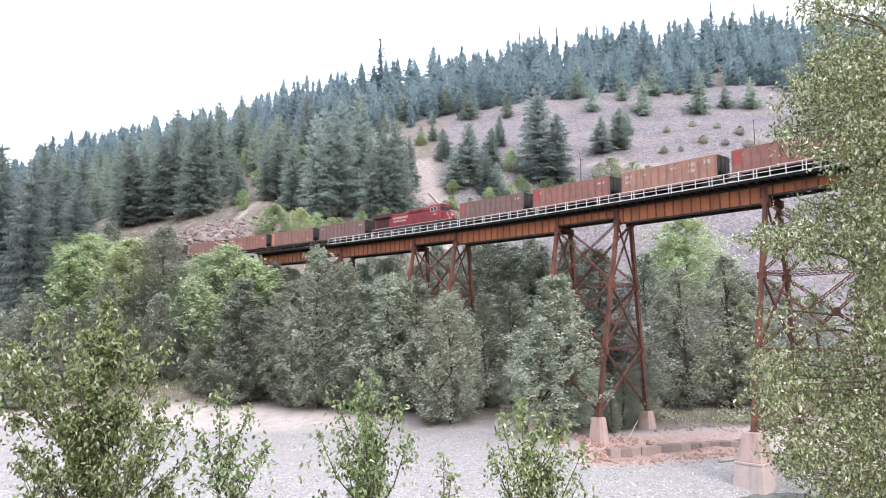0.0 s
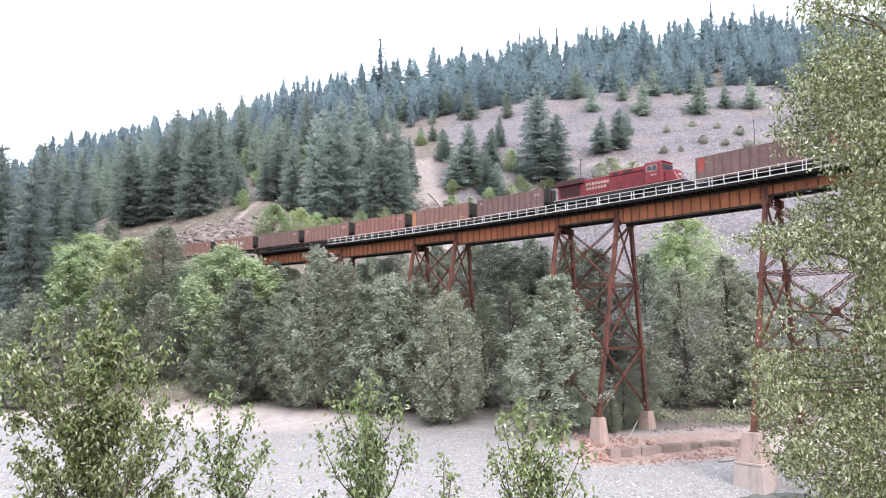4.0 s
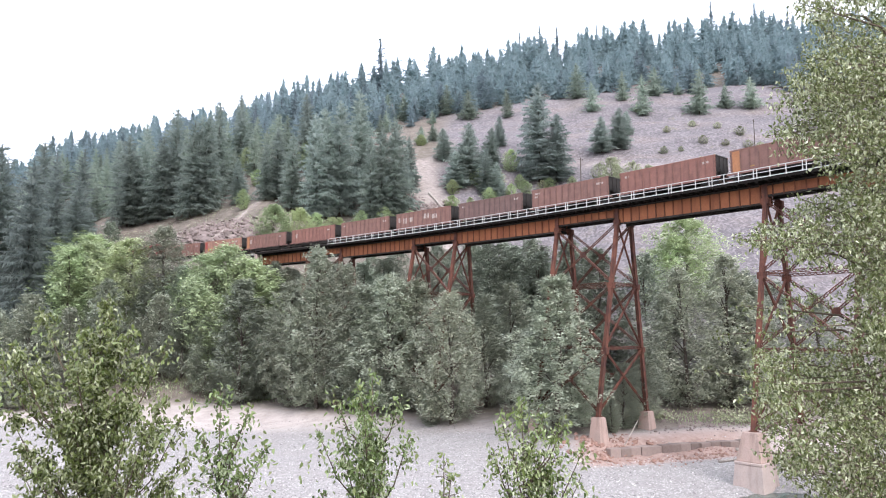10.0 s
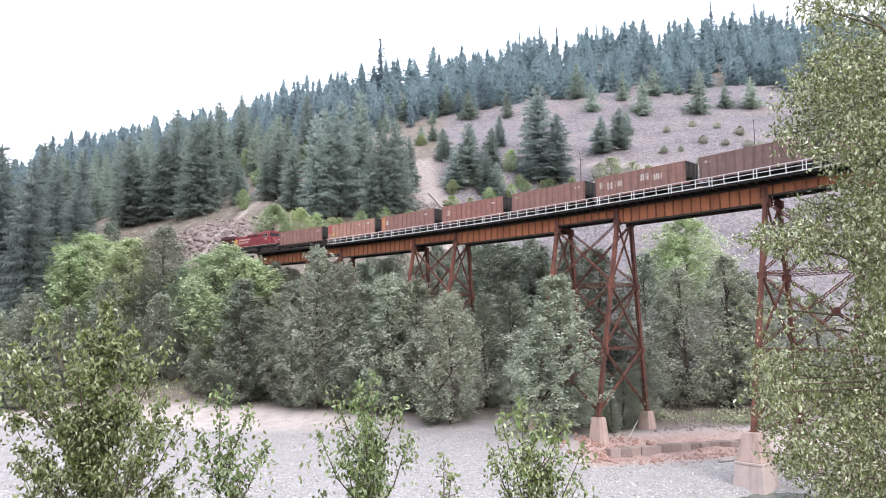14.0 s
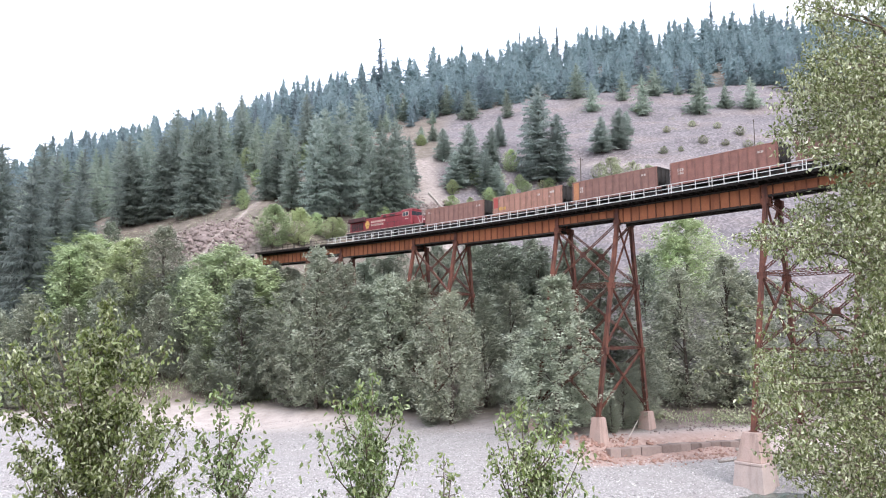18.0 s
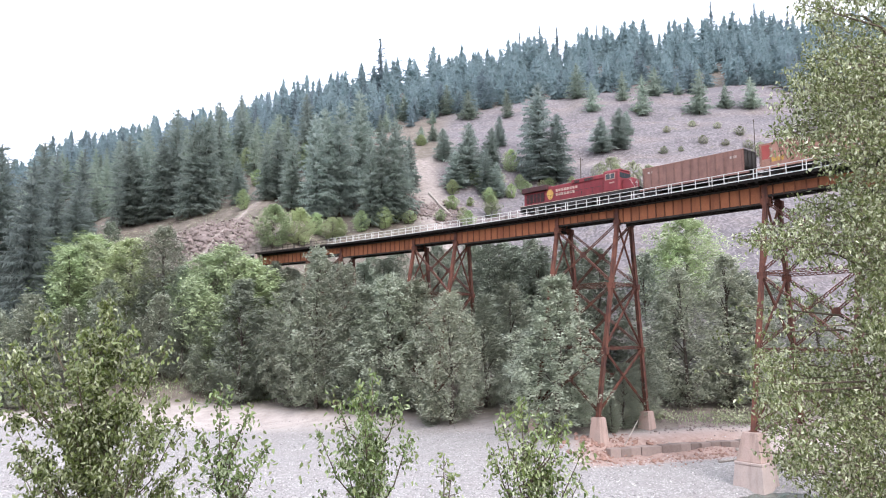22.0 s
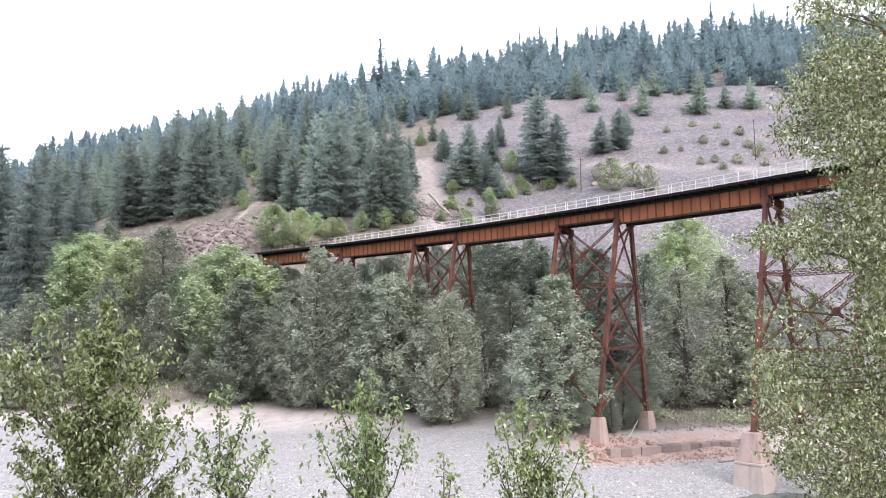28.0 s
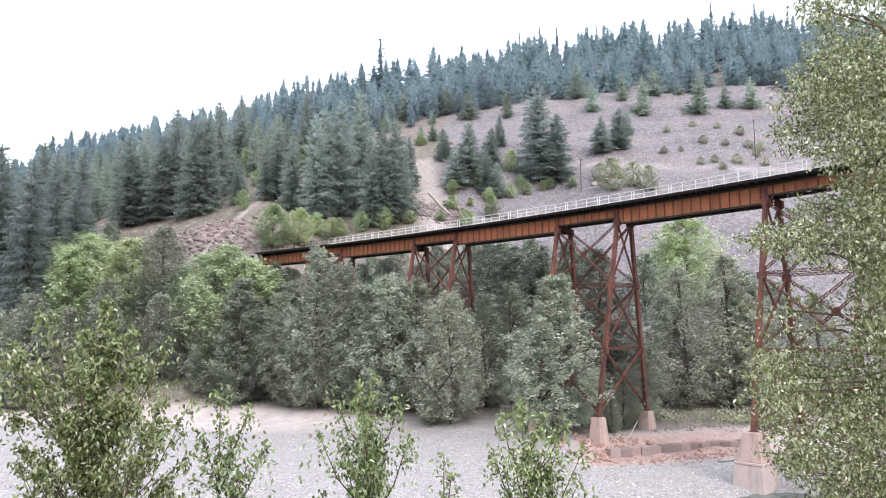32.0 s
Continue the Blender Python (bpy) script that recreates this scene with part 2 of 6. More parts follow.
def build_ground():
    angles = [radians(-44 + 0.42 * i) for i in range(210)]
    angles += [radians(44.5 + 4.5 * i) for i in range(61)]
    radii = [3.0 + 1.5 * i for i in range(8)] + [16 + 4 * i for i in range(13)] + [67 + 1.3 * i for i in range(100)]
    radii += [197 + 3.5 * i for i in range(70)] + [442 + 16 * i for i in range(18)] + [800, 1100, 1600, 2400, 3800]
    verts, faces, kinds = [(0, 0, 14.6)], [], [0.0]
    n = len(angles)
    for r in radii:
        for a in angles:
            x, y = r * math.sin(a), r * math.cos(a)
            verts.append((x, y, ground(x, y)))
    for i in range(n):
        j = (i + 1) % n
        faces.append((0, 1 + j, 1 + i))
        for k in range(len(radii) - 1):
            b = 1 + k * n
            faces.append((b + i, b + j, b + n + j, b + n + i))
    me = bpy.data.meshes.new("ground")
    me.from_pydata(verts, [], faces)
    for key in ("talus", "sand", "soil", "path", "clay"):
        me.attributes.new(key, "FLOAT", "POINT")
    talus, sand, soil, path, clay = (me.attributes[key] for key in ("talus", "sand", "soil", "path", "clay"))
    for i, (x, y, z) in enumerate(verts):
        u = x / y if y > 1 else 9
        wob = noise.noise((x * 0.03, y * 0.03, 11)) * 0.06
        talus.data[i].value = smooth01((u + 0.03 + wob + min(0, (y - 190) * 0.0012)) / 0.05) * smooth01((z - 6) / 6) * smooth01((322 + 40 * wob / 0.06 - y) / 25) * smooth01((y - 70) / 20)
        sand.data[i].value = smooth01((y - 108 - 20 * wob / 0.06 + 20 * max(0, u)) / 9) if 60 < y < 160 and z < 6 else 0.0
        wall = -0.328 * (x - 20.6) + 0.945 * (y - 90.6) + 18 * wob
        bank = smooth01((wall + 4.5) / 1.2) * smooth01((x - 15) / 4) if y < 118 and x < 75 else 0.0
        lip = smooth01((5.5 - wall) / 4.0)
        sand.data[i].value = max(sand.data[i].value, bank * lip)
        clay.data[i].value = bank * smooth01((6.0 - wall) / 5.0) * smooth01((48 - x) / 10)
        rise = (z - EYE_Z) / y if y > 1 else 9
        path.data[i].value = max(0.0, 1 - abs(rise - 0.236 - 0.004 * math.sin(u * 9)) / 0.006) * 0.55 if 0.15 < u < 0.7 and 190 < y < 250 else 0.55 * smooth01(1.4 - abs(x + 3.0 - (y - 205) * -0.13 + wob * 40) / 4.5) if 180 < y < 236 and -0.1 < u < 0.08 else 0.0
        path.data[i].value = max(path.data[i].value, smooth01(1.5 - from_chute(x, y) / 1.3))
        soil.data[i].value = smooth01((z - 1.9 - 3.0 * bank * lip) / 1.2) if y > 60 else smooth01((z - 2.0) / 2.0)
    for p in me.polygons:
        p.use_smooth = True
    m, nt, b = mat_base("valley_ground", 0.95)
    p = world_pos(nt)

    def attr(name):
        a = nt.nodes.new("ShaderNodeAttribute")
        a.attribute_name = name
        return a.outputs["Fac"]
    stones = cells(nt, p, 6.0)
    stones2 = cells(nt, p, 2.2)
    pebble = ramp(nt, stones.outputs["Color"], [(0.0, (0.14, 0.13, 0.123)), (0.45, (0.262, 0.244, 0.233)), (1.0, (0.47, 0.445, 0.425))])
    pebble = mix(nt, 0.25, pebble, ramp(nt, stones2.outputs["Color"], [(0.0, (0.22, 0.21, 0.205)), (1.0, (0.45, 0.435, 0.43))]))
    patchy = band(nt, tex(nt, p, 0.09, 5, 0.6, (1, 2.5, 1)), 0.4, 0.62)
    pebble = mix(nt, times(nt, patchy, 0.4), pebble, (0.27, 0.245, 0.23))
    sandy = ramp(nt, tex(nt, p, 0.5, 6, 0.65), [(0.3, (0.38, 0.325, 0.295)), (0.7, (0.55, 0.49, 0.455))])
    col = mix(nt, attr("sand"), pebble, sandy)
    col = mix(nt, attr("clay"), col, ramp(nt, tex(nt, p, 0.9, 6, 0.7), [(0.3, (0.25, 0.16, 0.13)), (0.7, (0.42, 0.31, 0.265))]))
    dirt = ramp(nt, tex(nt, p, 0.35, 6, 0.7), [(0.25, (0.085, 0.074, 0.056)), (0.5, (0.16, 0.135, 0.11)), (0.75, (0.26, 0.215, 0.18))])
    col = mix(nt, attr("soil"), col, dirt)
    scree = ramp(nt, cells(nt, p, 1.7).outputs["Color"], [(0.0, (0.04, 0.034, 0.037)), (0.5, (0.135, 0.119, 0.124)), (1.0, (0.33, 0.3, 0.305))])
    tone = ramp(nt, tex(nt, p, 0.05, 6, 0.65, (0.6, 1.0, 3.0)), [(0.35, (0.22, 0.175, 0.155)), (0.5, (0.16, 0.142, 0.147)), (0.66, (0.1, 0.092, 0.1))])
    scree = mix(nt, 0.45, scree, tone)
    tuft = band(nt, tex(nt, p, 0.16, 6, 0.7), 0.6, 0.7)
    scree = mix(nt, times(nt, tuft, 0.5), scree, (0.2, 0.19, 0.1))
    mott = band(nt, tex(nt, p, 0.42, 7, 0.75), 0.5, 0.68)
    scree = mix(nt, times(nt, mott, 0.6), scree, (0.11, 0.1, 0.105))
    col = mix(nt, attr("talus"), col, scree)
    col = mix(nt, attr("path"), col, ramp(nt, tex(nt, p, 0.7, 7, 0.75), [(0.3, (0.22, 0.18, 0.16)), (0.5, (0.38, 0.325, 0.295)), (0.7, (0.5, 0.44, 0.405))]))
    nt.links.new(col, b.inputs["Base Color"])
    bump(nt, b, mix(nt, attr("talus"), stones.outputs["Distance"], tex(nt, p, 2.6, 6, 0.75)), 0.6, 0.25)
    me.materials.append(m)
    return tagged(new("ground", me), "grey gravel river bar, sandy bank and steep stony talus hillside", "ground", "", "structure")


def build_water():
    bm = bmesh.new()
    vs = [bm.verts.new((r * math.sin(a), r * math.cos(a), -0.42)) for a, r in
          [(radians(d), 30) for d in range(-60, 64, 4)] + [(radians(d), 84) for d in range(60, -64, -4)]]
    bm.faces.new(vs)
    m, nt, b = mat_base("grey_green_river_water", 0.12)
    p = world_pos(nt)
    nt.links.new(ramp(nt, tex(nt, p, 0.3, 4), [(0.3, (0.06, 0.09, 0.075)), (0.7, (0.1, 0.13, 0.11))]), b.inputs["Base Color"])
    bump(nt, b, tex(nt, p, 1.6, 4, 0.6, (1, 0.5, 1)), 0.35, 0.08)
    tagged(part("water", bm, m, None), "shallow grey-green river water with ripples", "water", "", "structure")


build_ground()
build_water()


# ---------- the bridge ----------
# spans between bents: (from s, to s, girder depth)
SPANS = [(-73.0, -52.4, 2.2), (-52.4, -42.2, 1.35), (-42.2, -21.2, 2.2), (-21.2, -10.9, 1.35), (-10.9, 9.8, 2.2), (9.8, 20.1, 1.35),
         (20.1, 41.5, 2.2), (41.5, 51.9, 1.4), (51.9, 72.6, 2.2), (72.6, 83.0, 1.4), (83.0, 99.0, 2.2)]
GIRDER_TOP = 33.1
GIRDER_OFF = 1.25


def along(bm, s0, s1, off, z, w, d, step=2.6, gap=0.0):
    """A bar that follows the line between s0 and s1."""
    n = max(1, round((s1 - s0) / step))
    for i in range(n):
        a, b = s0 + (s1 - s0) * i / n, s0 + (s1 - s0) * (i + 1) / n
        bar(bm, line_pt(a, off, z), line_pt(b - gap, off, z), w, d)


def girder_span(s0, s1, depth):
    base = thing("girder_span", "rust-brown riveted steel plate girder span with vertical stiffeners", "bridge girder", "spans of the railway bridge",
                 at=pose(*line_at((s0 + s1) / 2), 0))
    inv = base.matrix_basis.inverted()
    a, b = s0 + 0.12, s1 - 0.12

    def put(name, bm, mat, parent, label=""):
        bm.transform(inv)
        return part(name, bm, mat, parent, label)
    for off in (GIRDER_OFF, -GIRDER_OFF):
        n = round((b - a) / 1.3)
        for i in range(n):
            p, q = a + (b - a) * i / n, a + (b - a) * (i + 1) / n
            bm = bmesh.new()
            bar(bm, line_pt(p, off, GIRDER_TOP - depth / 2), line_pt(q, off, GIRDER_TOP - depth / 2), 0.03, depth)
            # the far web is darker than the near one: shade put into colour
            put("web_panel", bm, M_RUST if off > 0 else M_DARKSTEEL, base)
        # flanges take the same tone for the shaded underside
        for name, z, mat in (("top_flange", GIRDER_TOP + 0.02, M_DARKSTEEL), ("bottom_flange", GIRDER_TOP - depth - 0.03, M_DARKSTEEL)):
            bm = bmesh.new()
            bar(bm, line_pt(a, off, z), line_pt(b, off, z), 0.42, 0.06)
            bar(bm, line_pt(a, off + 0.05, z - 0.1 if z > 32 else z + 0.1), line_pt(b, off + 0.05, z - 0.1 if z > 32 else z + 0.1), 0.03, 0.16)
            put(name, bm, mat, base)
        side = 1 if off > 0 else -1
        for i in range(n + 1):
            s = a + (b - a) * i / n
            wide = 0.2 if i in (0, n) else 0.1
            bm = bmesh.new()
            bar(bm, line_pt(s, off + side * 0.07, GIRDER_TOP - depth + 0.03), line_pt(s, off + side * 0.07, GIRDER_TOP - 0.03), wide, 0.13, (*line_dir(s), 0))
            bm.transform(inv)
            part("stiffener", bm, M_STIFF, base)
    bm = bmesh.new()
    n = round((b - a) / 2.6)
    for i in range(n):
        p, q = a + (b - a) * i / n, a + (b - a) * (i + 1) / n
        z = GIRDER_TOP - depth + 0.05
        bar(bm, line_pt(p, -GIRDER_OFF, z), line_pt(p, GIRDER_OFF, z), 0.1, 0.1)
        bar(bm, line_pt(p, -GIRDER_OFF, z), line_pt(q, GIRDER_OFF, z), 0.09, 0.05)
        bar(bm, line_pt(p, -GIRDER_OFF, z), line_pt(p, GIRDER_OFF, z + depth - 0.2), 0.08, 0.08)
    tagged(put("lateral_bracing", bm, M_DARKSTEEL, base, "lattice bracing between the girders, shade put into its dark colour"), "", "", "", "stuff")
    return base


def line_dir(s):
    a = line_angle(s)
    return -math.cos(a), math.sin(a)


BATTER = {1: 0.208, -1: 0.095}      # lean of the legs on each side, set to fit the camera's view
# top offsets, likewise fitted to the camera's view
LEG_OFF = {1: 1.25, -1: 1.75}
LEG_TOP = 31.6


def leg_pt(s, side, z):
    return line_pt(s, side * (LEG_OFF[side] + (LEG_TOP - z) * BATTER[side]), z)


def laced(bm, lace, p, q, w, d, across, n=None):
    """Two chords and zig-zag flats: a built-up strut from p to q; across is the way from chord to chord."""
    p, q, c = Vector(p), Vector(q), Vector(across).normalized() * (w / 2)
    normal = (q - p).cross(c).normalized()
    bar(bm, p + c, q + c, 0.06, d, normal)
    bar(bm, p - c, q - c, 0.06, d, normal)
    n = n or max(2, round((q - p).length / (w * 1.1)))
    for k in (d / 2, -d / 2):
        for i in range(n):
            a, b = p.lerp(q, i / n), p.lerp(q, (i + 1) / n)
            sgn = 1 if i % 2 else -1
            bar(lace, a + c * sgn + normal * k, b - c * sgn + normal * k, 0.055, 0.015, normal)


def bridge_tower(sa, sb, foot_z):
    base = thing("bridge_tower", "rusty red-brown lattice steel trestle tower with battered legs", "trestle tower", "towers of the railway bridge",
                 at=pose(*line_at((sa + sb) / 2), 0))
    inv = base.matrix_basis.inverted()

    def put(name, bm, mat, parent, label="", kind=""):
        bm.transform(inv)
        return part(name, bm, mat, parent, label, kind)
    levels = [LEG_TOP - 0.2 - (LEG_TOP - 0.2 - foot_z) * k for k in (0.0, 0.335, 0.667, 0.985)]
    way = Vector((*line_dir((sa + sb) / 2), 0))
    for s in (sa, sb):
        for side in (1, -1):
            p, q = leg_pt(s, side, foot_z), leg_pt(s, side, LEG_TOP)
            out = Vector((*line_at(s, side * 2), 0)) - Vector((*line_at(s, side), 0))
            bm, lace = bmesh.new(), bmesh.new()
            c = way * 0.2
            bar(bm, p + out * 0.262, q + out * 0.262, 0.46, 0.025, out)
            leg = put("leg", bm, M_RUST2, base)
            for k in (1, -1):
                bm = bmesh.new()
                bar(bm, p + c * k, q + c * k, 0.04, 0.5, out)
                put("side_plate", bm, M_RUST2, leg)
                for e in (0.235, -0.235):
                    bm = bmesh.new()
                    bar(bm, p + c * k * 0.72 + out * e, q + c * k * 0.72 + out * e, 0.12, 0.03, out)
                    put("angle", bm, M_RUST2, leg)
            for name, z in (("base_plate", foot_z + 0.05), ("cap_plate", LEG_TOP - 0.1)):
                bm = bmesh.new()
                quadbox(bm, Matrix.Translation(leg_pt(s, side, z)) @ pose(0, 0, 0, 0, 0, -math.degrees(line_angle(s))), 0.75, 0.8, 0.09)
                put(name, bm, M_RUST2, leg)
            n = round((q - p).length / 0.55)
            for i in range(n):
                a, b = p.lerp(q, i / n), p.lerp(q, (i + 1) / n)
                g = 1 if i % 2 else -1
                bar(lace, a - out * 0.26 + c * g, b - out * 0.26 - c * g, 0.07, 0.02, out)
            put("lacing", lace, M_RUST2, leg, "", "stuff")
            for z in levels[:3]:
                g = bmesh.new()
                m = Matrix.Translation(leg_pt(s, side, z - 0.3) - way * (0.0)) @ pose(0, 0, 0, 0, 0, -math.degrees(line_angle(s)))
                quadbox(g, m, 0.9, 0.58, 0.75)
                put("gusset_plate", g, M_RUST2, leg)
    for s in (sa, sb):
        for side in (1, -1):
            bm = bmesh.new()
            off = side * (GIRDER_OFF + 0.24)
            bar(bm, line_pt(s, off, LEG_TOP - 0.5), line_pt(s, off, GIRDER_TOP - 0.04), 0.62, 0.12, Vector((*line_at(s, 2), 0)) - Vector((*line_at(s, 1), 0)))
            put("bearing_post", bm, M_RUST2, base)
    # frames along the line, on the outer faces
    for side in (1, -1):
        for z in levels[1:] if foot_z > 5.5 else levels[1:3]:
            bm, lace = bmesh.new(), bmesh.new()
            laced(bm, lace, leg_pt(sa, side, z), leg_pt(sb, side, z), 0.3, 0.22, (0, 0, 1))
            put("lacing", lace, M_RUST2, put("strut", bm, M_RUST2, base), "", "stuff")
        for z0, z1 in zip(levels, levels[1:]):
            for s0, s1 in ((sa, sb), (sb, sa)):
                bm, lace = bmesh.new(), bmesh.new()
                laced(bm, lace, leg_pt(s0, side, z0 - 0.3), leg_pt(s1, side, z1 + 0.2), 0.34, 0.2, (0, 0, 1))
                put("lacing", lace, M_RUST2, put("brace", bm, M_RUST2, base), "", "stuff")
            mid = (leg_pt(sa, side, (z0 + z1) / 2) + leg_pt(sb, side, (z0 + z1) / 2)) / 2
            bm = bmesh.new()
            quadbox(bm, Matrix.Translation(mid) @ pose(0, 0, 0, 0, 0, -math.degrees(line_angle(sa))), 0.9, 0.24, 0.8)
            put("gusset_plate", bm, M_RUST2, base)
    # frames across the line
    for s in (sa, sb):
        for z in levels if foot_z > 5.5 else levels[:3]:
            bm, lace = bmesh.new(), bmesh.new()
            laced(bm, lace, leg_pt(s, 1, z), leg_pt(s, -1, z), 0.3, 0.22, (0, 0, 1))
            put("lacing", lace, M_RUST2, put("strut", bm, M_RUST2, base), "", "stuff")
        for z0, z1 in zip(levels, levels[1:]):
            for side in (1, -1):
                bm, lace = bmesh.new(), bmesh.new()
                laced(bm, lace, leg_pt(s, side, z0 - 0.3), leg_pt(s, -side, z1 + 0.2), 0.3, 0.2, (0, 0, 1))
                put("lacing", lace, M_RUST2, put("brace", bm, M_RUST2, base), "", "stuff")
    return base


def pedestal(s, side, top_z, low_z):
    x, y = leg_pt(s, side, top_z)[:2]
    base = thing("concrete_pedestal", "tapered pinkish-grey concrete bridge pedestal with a stepped footing", "pedestal", "pedestals of the bridge towers",
                 at=pose(x, y, low_z, 0, 0, -math.degrees(line_angle(s))))
    h = top_z - low_z
    if low_z > 0.6:
        bm = bmesh.new()
        box(bm, -0.98, 0.98, -0.98, 0.98, -0.8, h - 0.04, 0.68)
        bevel(bm, 0.05)
        part("shaft", bm, M_CONC, base)
        tagged(base, "small tapered pinkish-grey concrete pedestal under a tower leg")
        return base
    foot = min(2.4, h * 0.4)
    bm = bmesh.new()
    box(bm, -1.75, 1.75, -1.75, 1.75, -0.6, foot, 0.86)
    bevel(bm, 0.05)
    part("footing", bm, M_CONC2, base, "paler concrete footing block")
    bm = bmesh.new()
    box(bm, -1.55, 1.55, -1.55, 1.55, foot, foot + 0.28)
    bevel(bm, 0.04)
    part("ledge", bm, M_CONC2, base)
    bm = bmesh.new()
    box(bm, -1.38, 1.38, -1.38, 1.38, foot + 0.28, h - 0.04, 0.62)
    bevel(bm, 0.05)
    part("shaft", bm, M_CONC, base)
    return base


def bridge_deck():
    lo, hi = -73.0, 99.5
    base = thing("bridge_deck", "dark creosoted timber ties and walkway of the open bridge deck", "bridge deck", at=pose(*line_at(10), DECK_Z))
    inv = base.matrix_basis.inverted()

    def put(name, bm, mat, label="", kind=""):
        bm.transform(inv)
        return part(name, bm, mat, base, label, kind)
    rnd = random.Random(5)
    shapes = []
    for reach in (2.95, 1.82, 1.88, 1.94):
        tie = bmesh.new()
        box(tie, -0.12, 0.12, -reach, reach, -0.23, 0.23)
        shapes.append(mesh_of("tie", tie, M_TIE))
    rest = bmesh.new()
    s = lo
    i = 0
    while s < hi:
        if -58.0 < s < 66.0:
            ob = part("tie", shapes[0 if i % 3 == 0 else rnd.randrange(1, 4)], M_TIE, base)
            ob.matrix_basis = inv @ pose(*line_at(s), RAIL_Z - 0.62 + rnd.uniform(-0.012, 0.012), 0, 0, -math.degrees(line_angle(s)) + rnd.uniform(-0.6, 0.6))
        else:
            reach = 2.95 if i % 3 == 0 else 1.88
            bar(rest, line_pt(s, -reach, RAIL_Z - 0.62), line_pt(s, reach, RAIL_Z - 0.62), 0.24, 0.46)
        s += 0.42
        i += 1
    put("far_tie", rest, M_TIE, "", "stuff")
    for off in (1.6, -1.6):
        bm = bmesh.new()
        along(bm, lo, hi, off, RAIL_Z - 0.17, 0.2, 0.2)
        put("guard_timber", bm, M_TIE)
    for side in (1, -1):
        for k in range(4):
            bm = bmesh.new()
            along(bm, lo, hi, side * (1.95 + k * 0.28), DECK_Z - 0.02 + 0.002 * k, 0.25, 0.06, 4.3, 0.02)
            put("walkway_plank", bm, M_TIE)
        bm = bmesh.new()
        along(bm, lo, hi, side * 2.92, DECK_Z - 0.17, 0.12, 0.26, 4.3, 0.015)
        put("edge_beam", bm, M_TIE)
    return base


def railing(side, s0, s1, mat, label, height, rails):
    base = thing("railing", label, "railing", "railings of the bridge", at=pose(*line_at((s0 + s1) / 2), DECK_Z))
    inv = base.matrix_basis.inverted()
    off = side * 2.9
    posts = []
    s = s0
    while s < s1:
        posts += [s, s + 1.83, s + 3.66, s + 5.2]
        s += 5.6
    share = None
    for s in posts:
        if s > s1 + 0.5:
            continue
        if share is None:
            bm = bmesh.new()
            box(bm, -0.042, 0.042, -0.042, 0.042, -0.3, height)
            share = mesh_of("post", bm, mat)
        ob = part("post", share, mat, base)
        ob.matrix_basis = inv @ pose(*line_at(s, off), DECK_Z, 0, 0, -math.degrees(line_angle(s)))
    for k in range(rails):
        n = round((s1 - s0) / 5.6)
        for i in range(n):
            bm = bmesh.new()
            z = DECK_Z + height - 0.02 - k * 0.52
            bar(bm, line_pt(s0 + (s1 - s0) * i / n, off, z), line_pt(s0 + (s1 - s0) * (i + 1) / n, off, z), 0.05, 0.075)
            bm.transform(inv)
            part("rail", bm, mat, base)
    n = round((s1 - s0) / 5.6)
    for i in range(n):
        bm = bmesh.new()
        p, q = s0 + (s1 - s0) * i / n, s0 + (s1 - s0) * (i + 1) / n
        bar(bm, line_pt(p, off, DECK_Z + 0.1), line_pt(q - 0.03, off, DECK_Z + 0.1), 0.03, 0.11)
        bm.transform(inv)
        part("toe_board", bm, mat, base)
    return base


def track():
    base = thing("railway_track", "two worn steel running rails on the curved line", "railway track", at=pose(*line_at(10), RAIL_Z))
    inv = base.matrix_basis.inverted()
    for off in (0.755, -0.755):
        bm = bmesh.new()
        lo, hi = -420, 420
        along(bm, lo, hi, off, RAIL_Z - 0.025, 0.07, 0.05, 6)
        along(bm, lo, hi, off, RAIL_Z - 0.095, 0.02, 0.09, 6)
        along(bm, lo, hi, off, RAIL_Z - 0.16, 0.14, 0.04, 6)
        bm.transform(inv)
        part("rail", bm, M_RAIL, base)
    bm = bmesh.new()
    for lo, hi in ((-420, -73.5), (100, 420)):
        s = lo
        while s < hi:
            bar(bm, line_pt(s, -1.3, RAIL_Z - 0.28), line_pt(s, 1.3, RAIL_Z - 0.28), 0.23, 0.18)
            s += 0.6
    bm.transform(inv)
    part("tie_row", bm, M_TIE, base, "", "stuff")
    bm = bmesh.new()
    for lo, hi in ((-420, -73.5), (100, 420)):
        along(bm, lo, hi, 0, RAIL_Z - 0.55, 4.4, 0.5, 6)
    bm.transform(inv)
    part("ballast", bm, M_BALLAST, base, "grey crushed-stone ballast bed", "stuff")
    return base


def abutment(s, way):
    base = thing("abutment", "weathered concrete bridge abutment set into the bank", "abutment", at=pose(*line_at(s), 0, 0, 0, -math.degrees(line_angle(s))))
    bm = bmesh.new()
    box(bm, -1.5, 1.5, -3.2, 3.2, 14, GIRDER_TOP - 2.5)
    bevel(bm, 0.06)
    part("bearing_block", bm, M_CONC2, base)
    bm = bmesh.new()
    x = -1.6 if way < 0 else 1.0
    box(bm, x, x + 0.6, -3.2, 3.2, GIRDER_TOP - 2.5, DECK_Z - 0.25)
    part("back_wall", bm, M_CONC2, base)


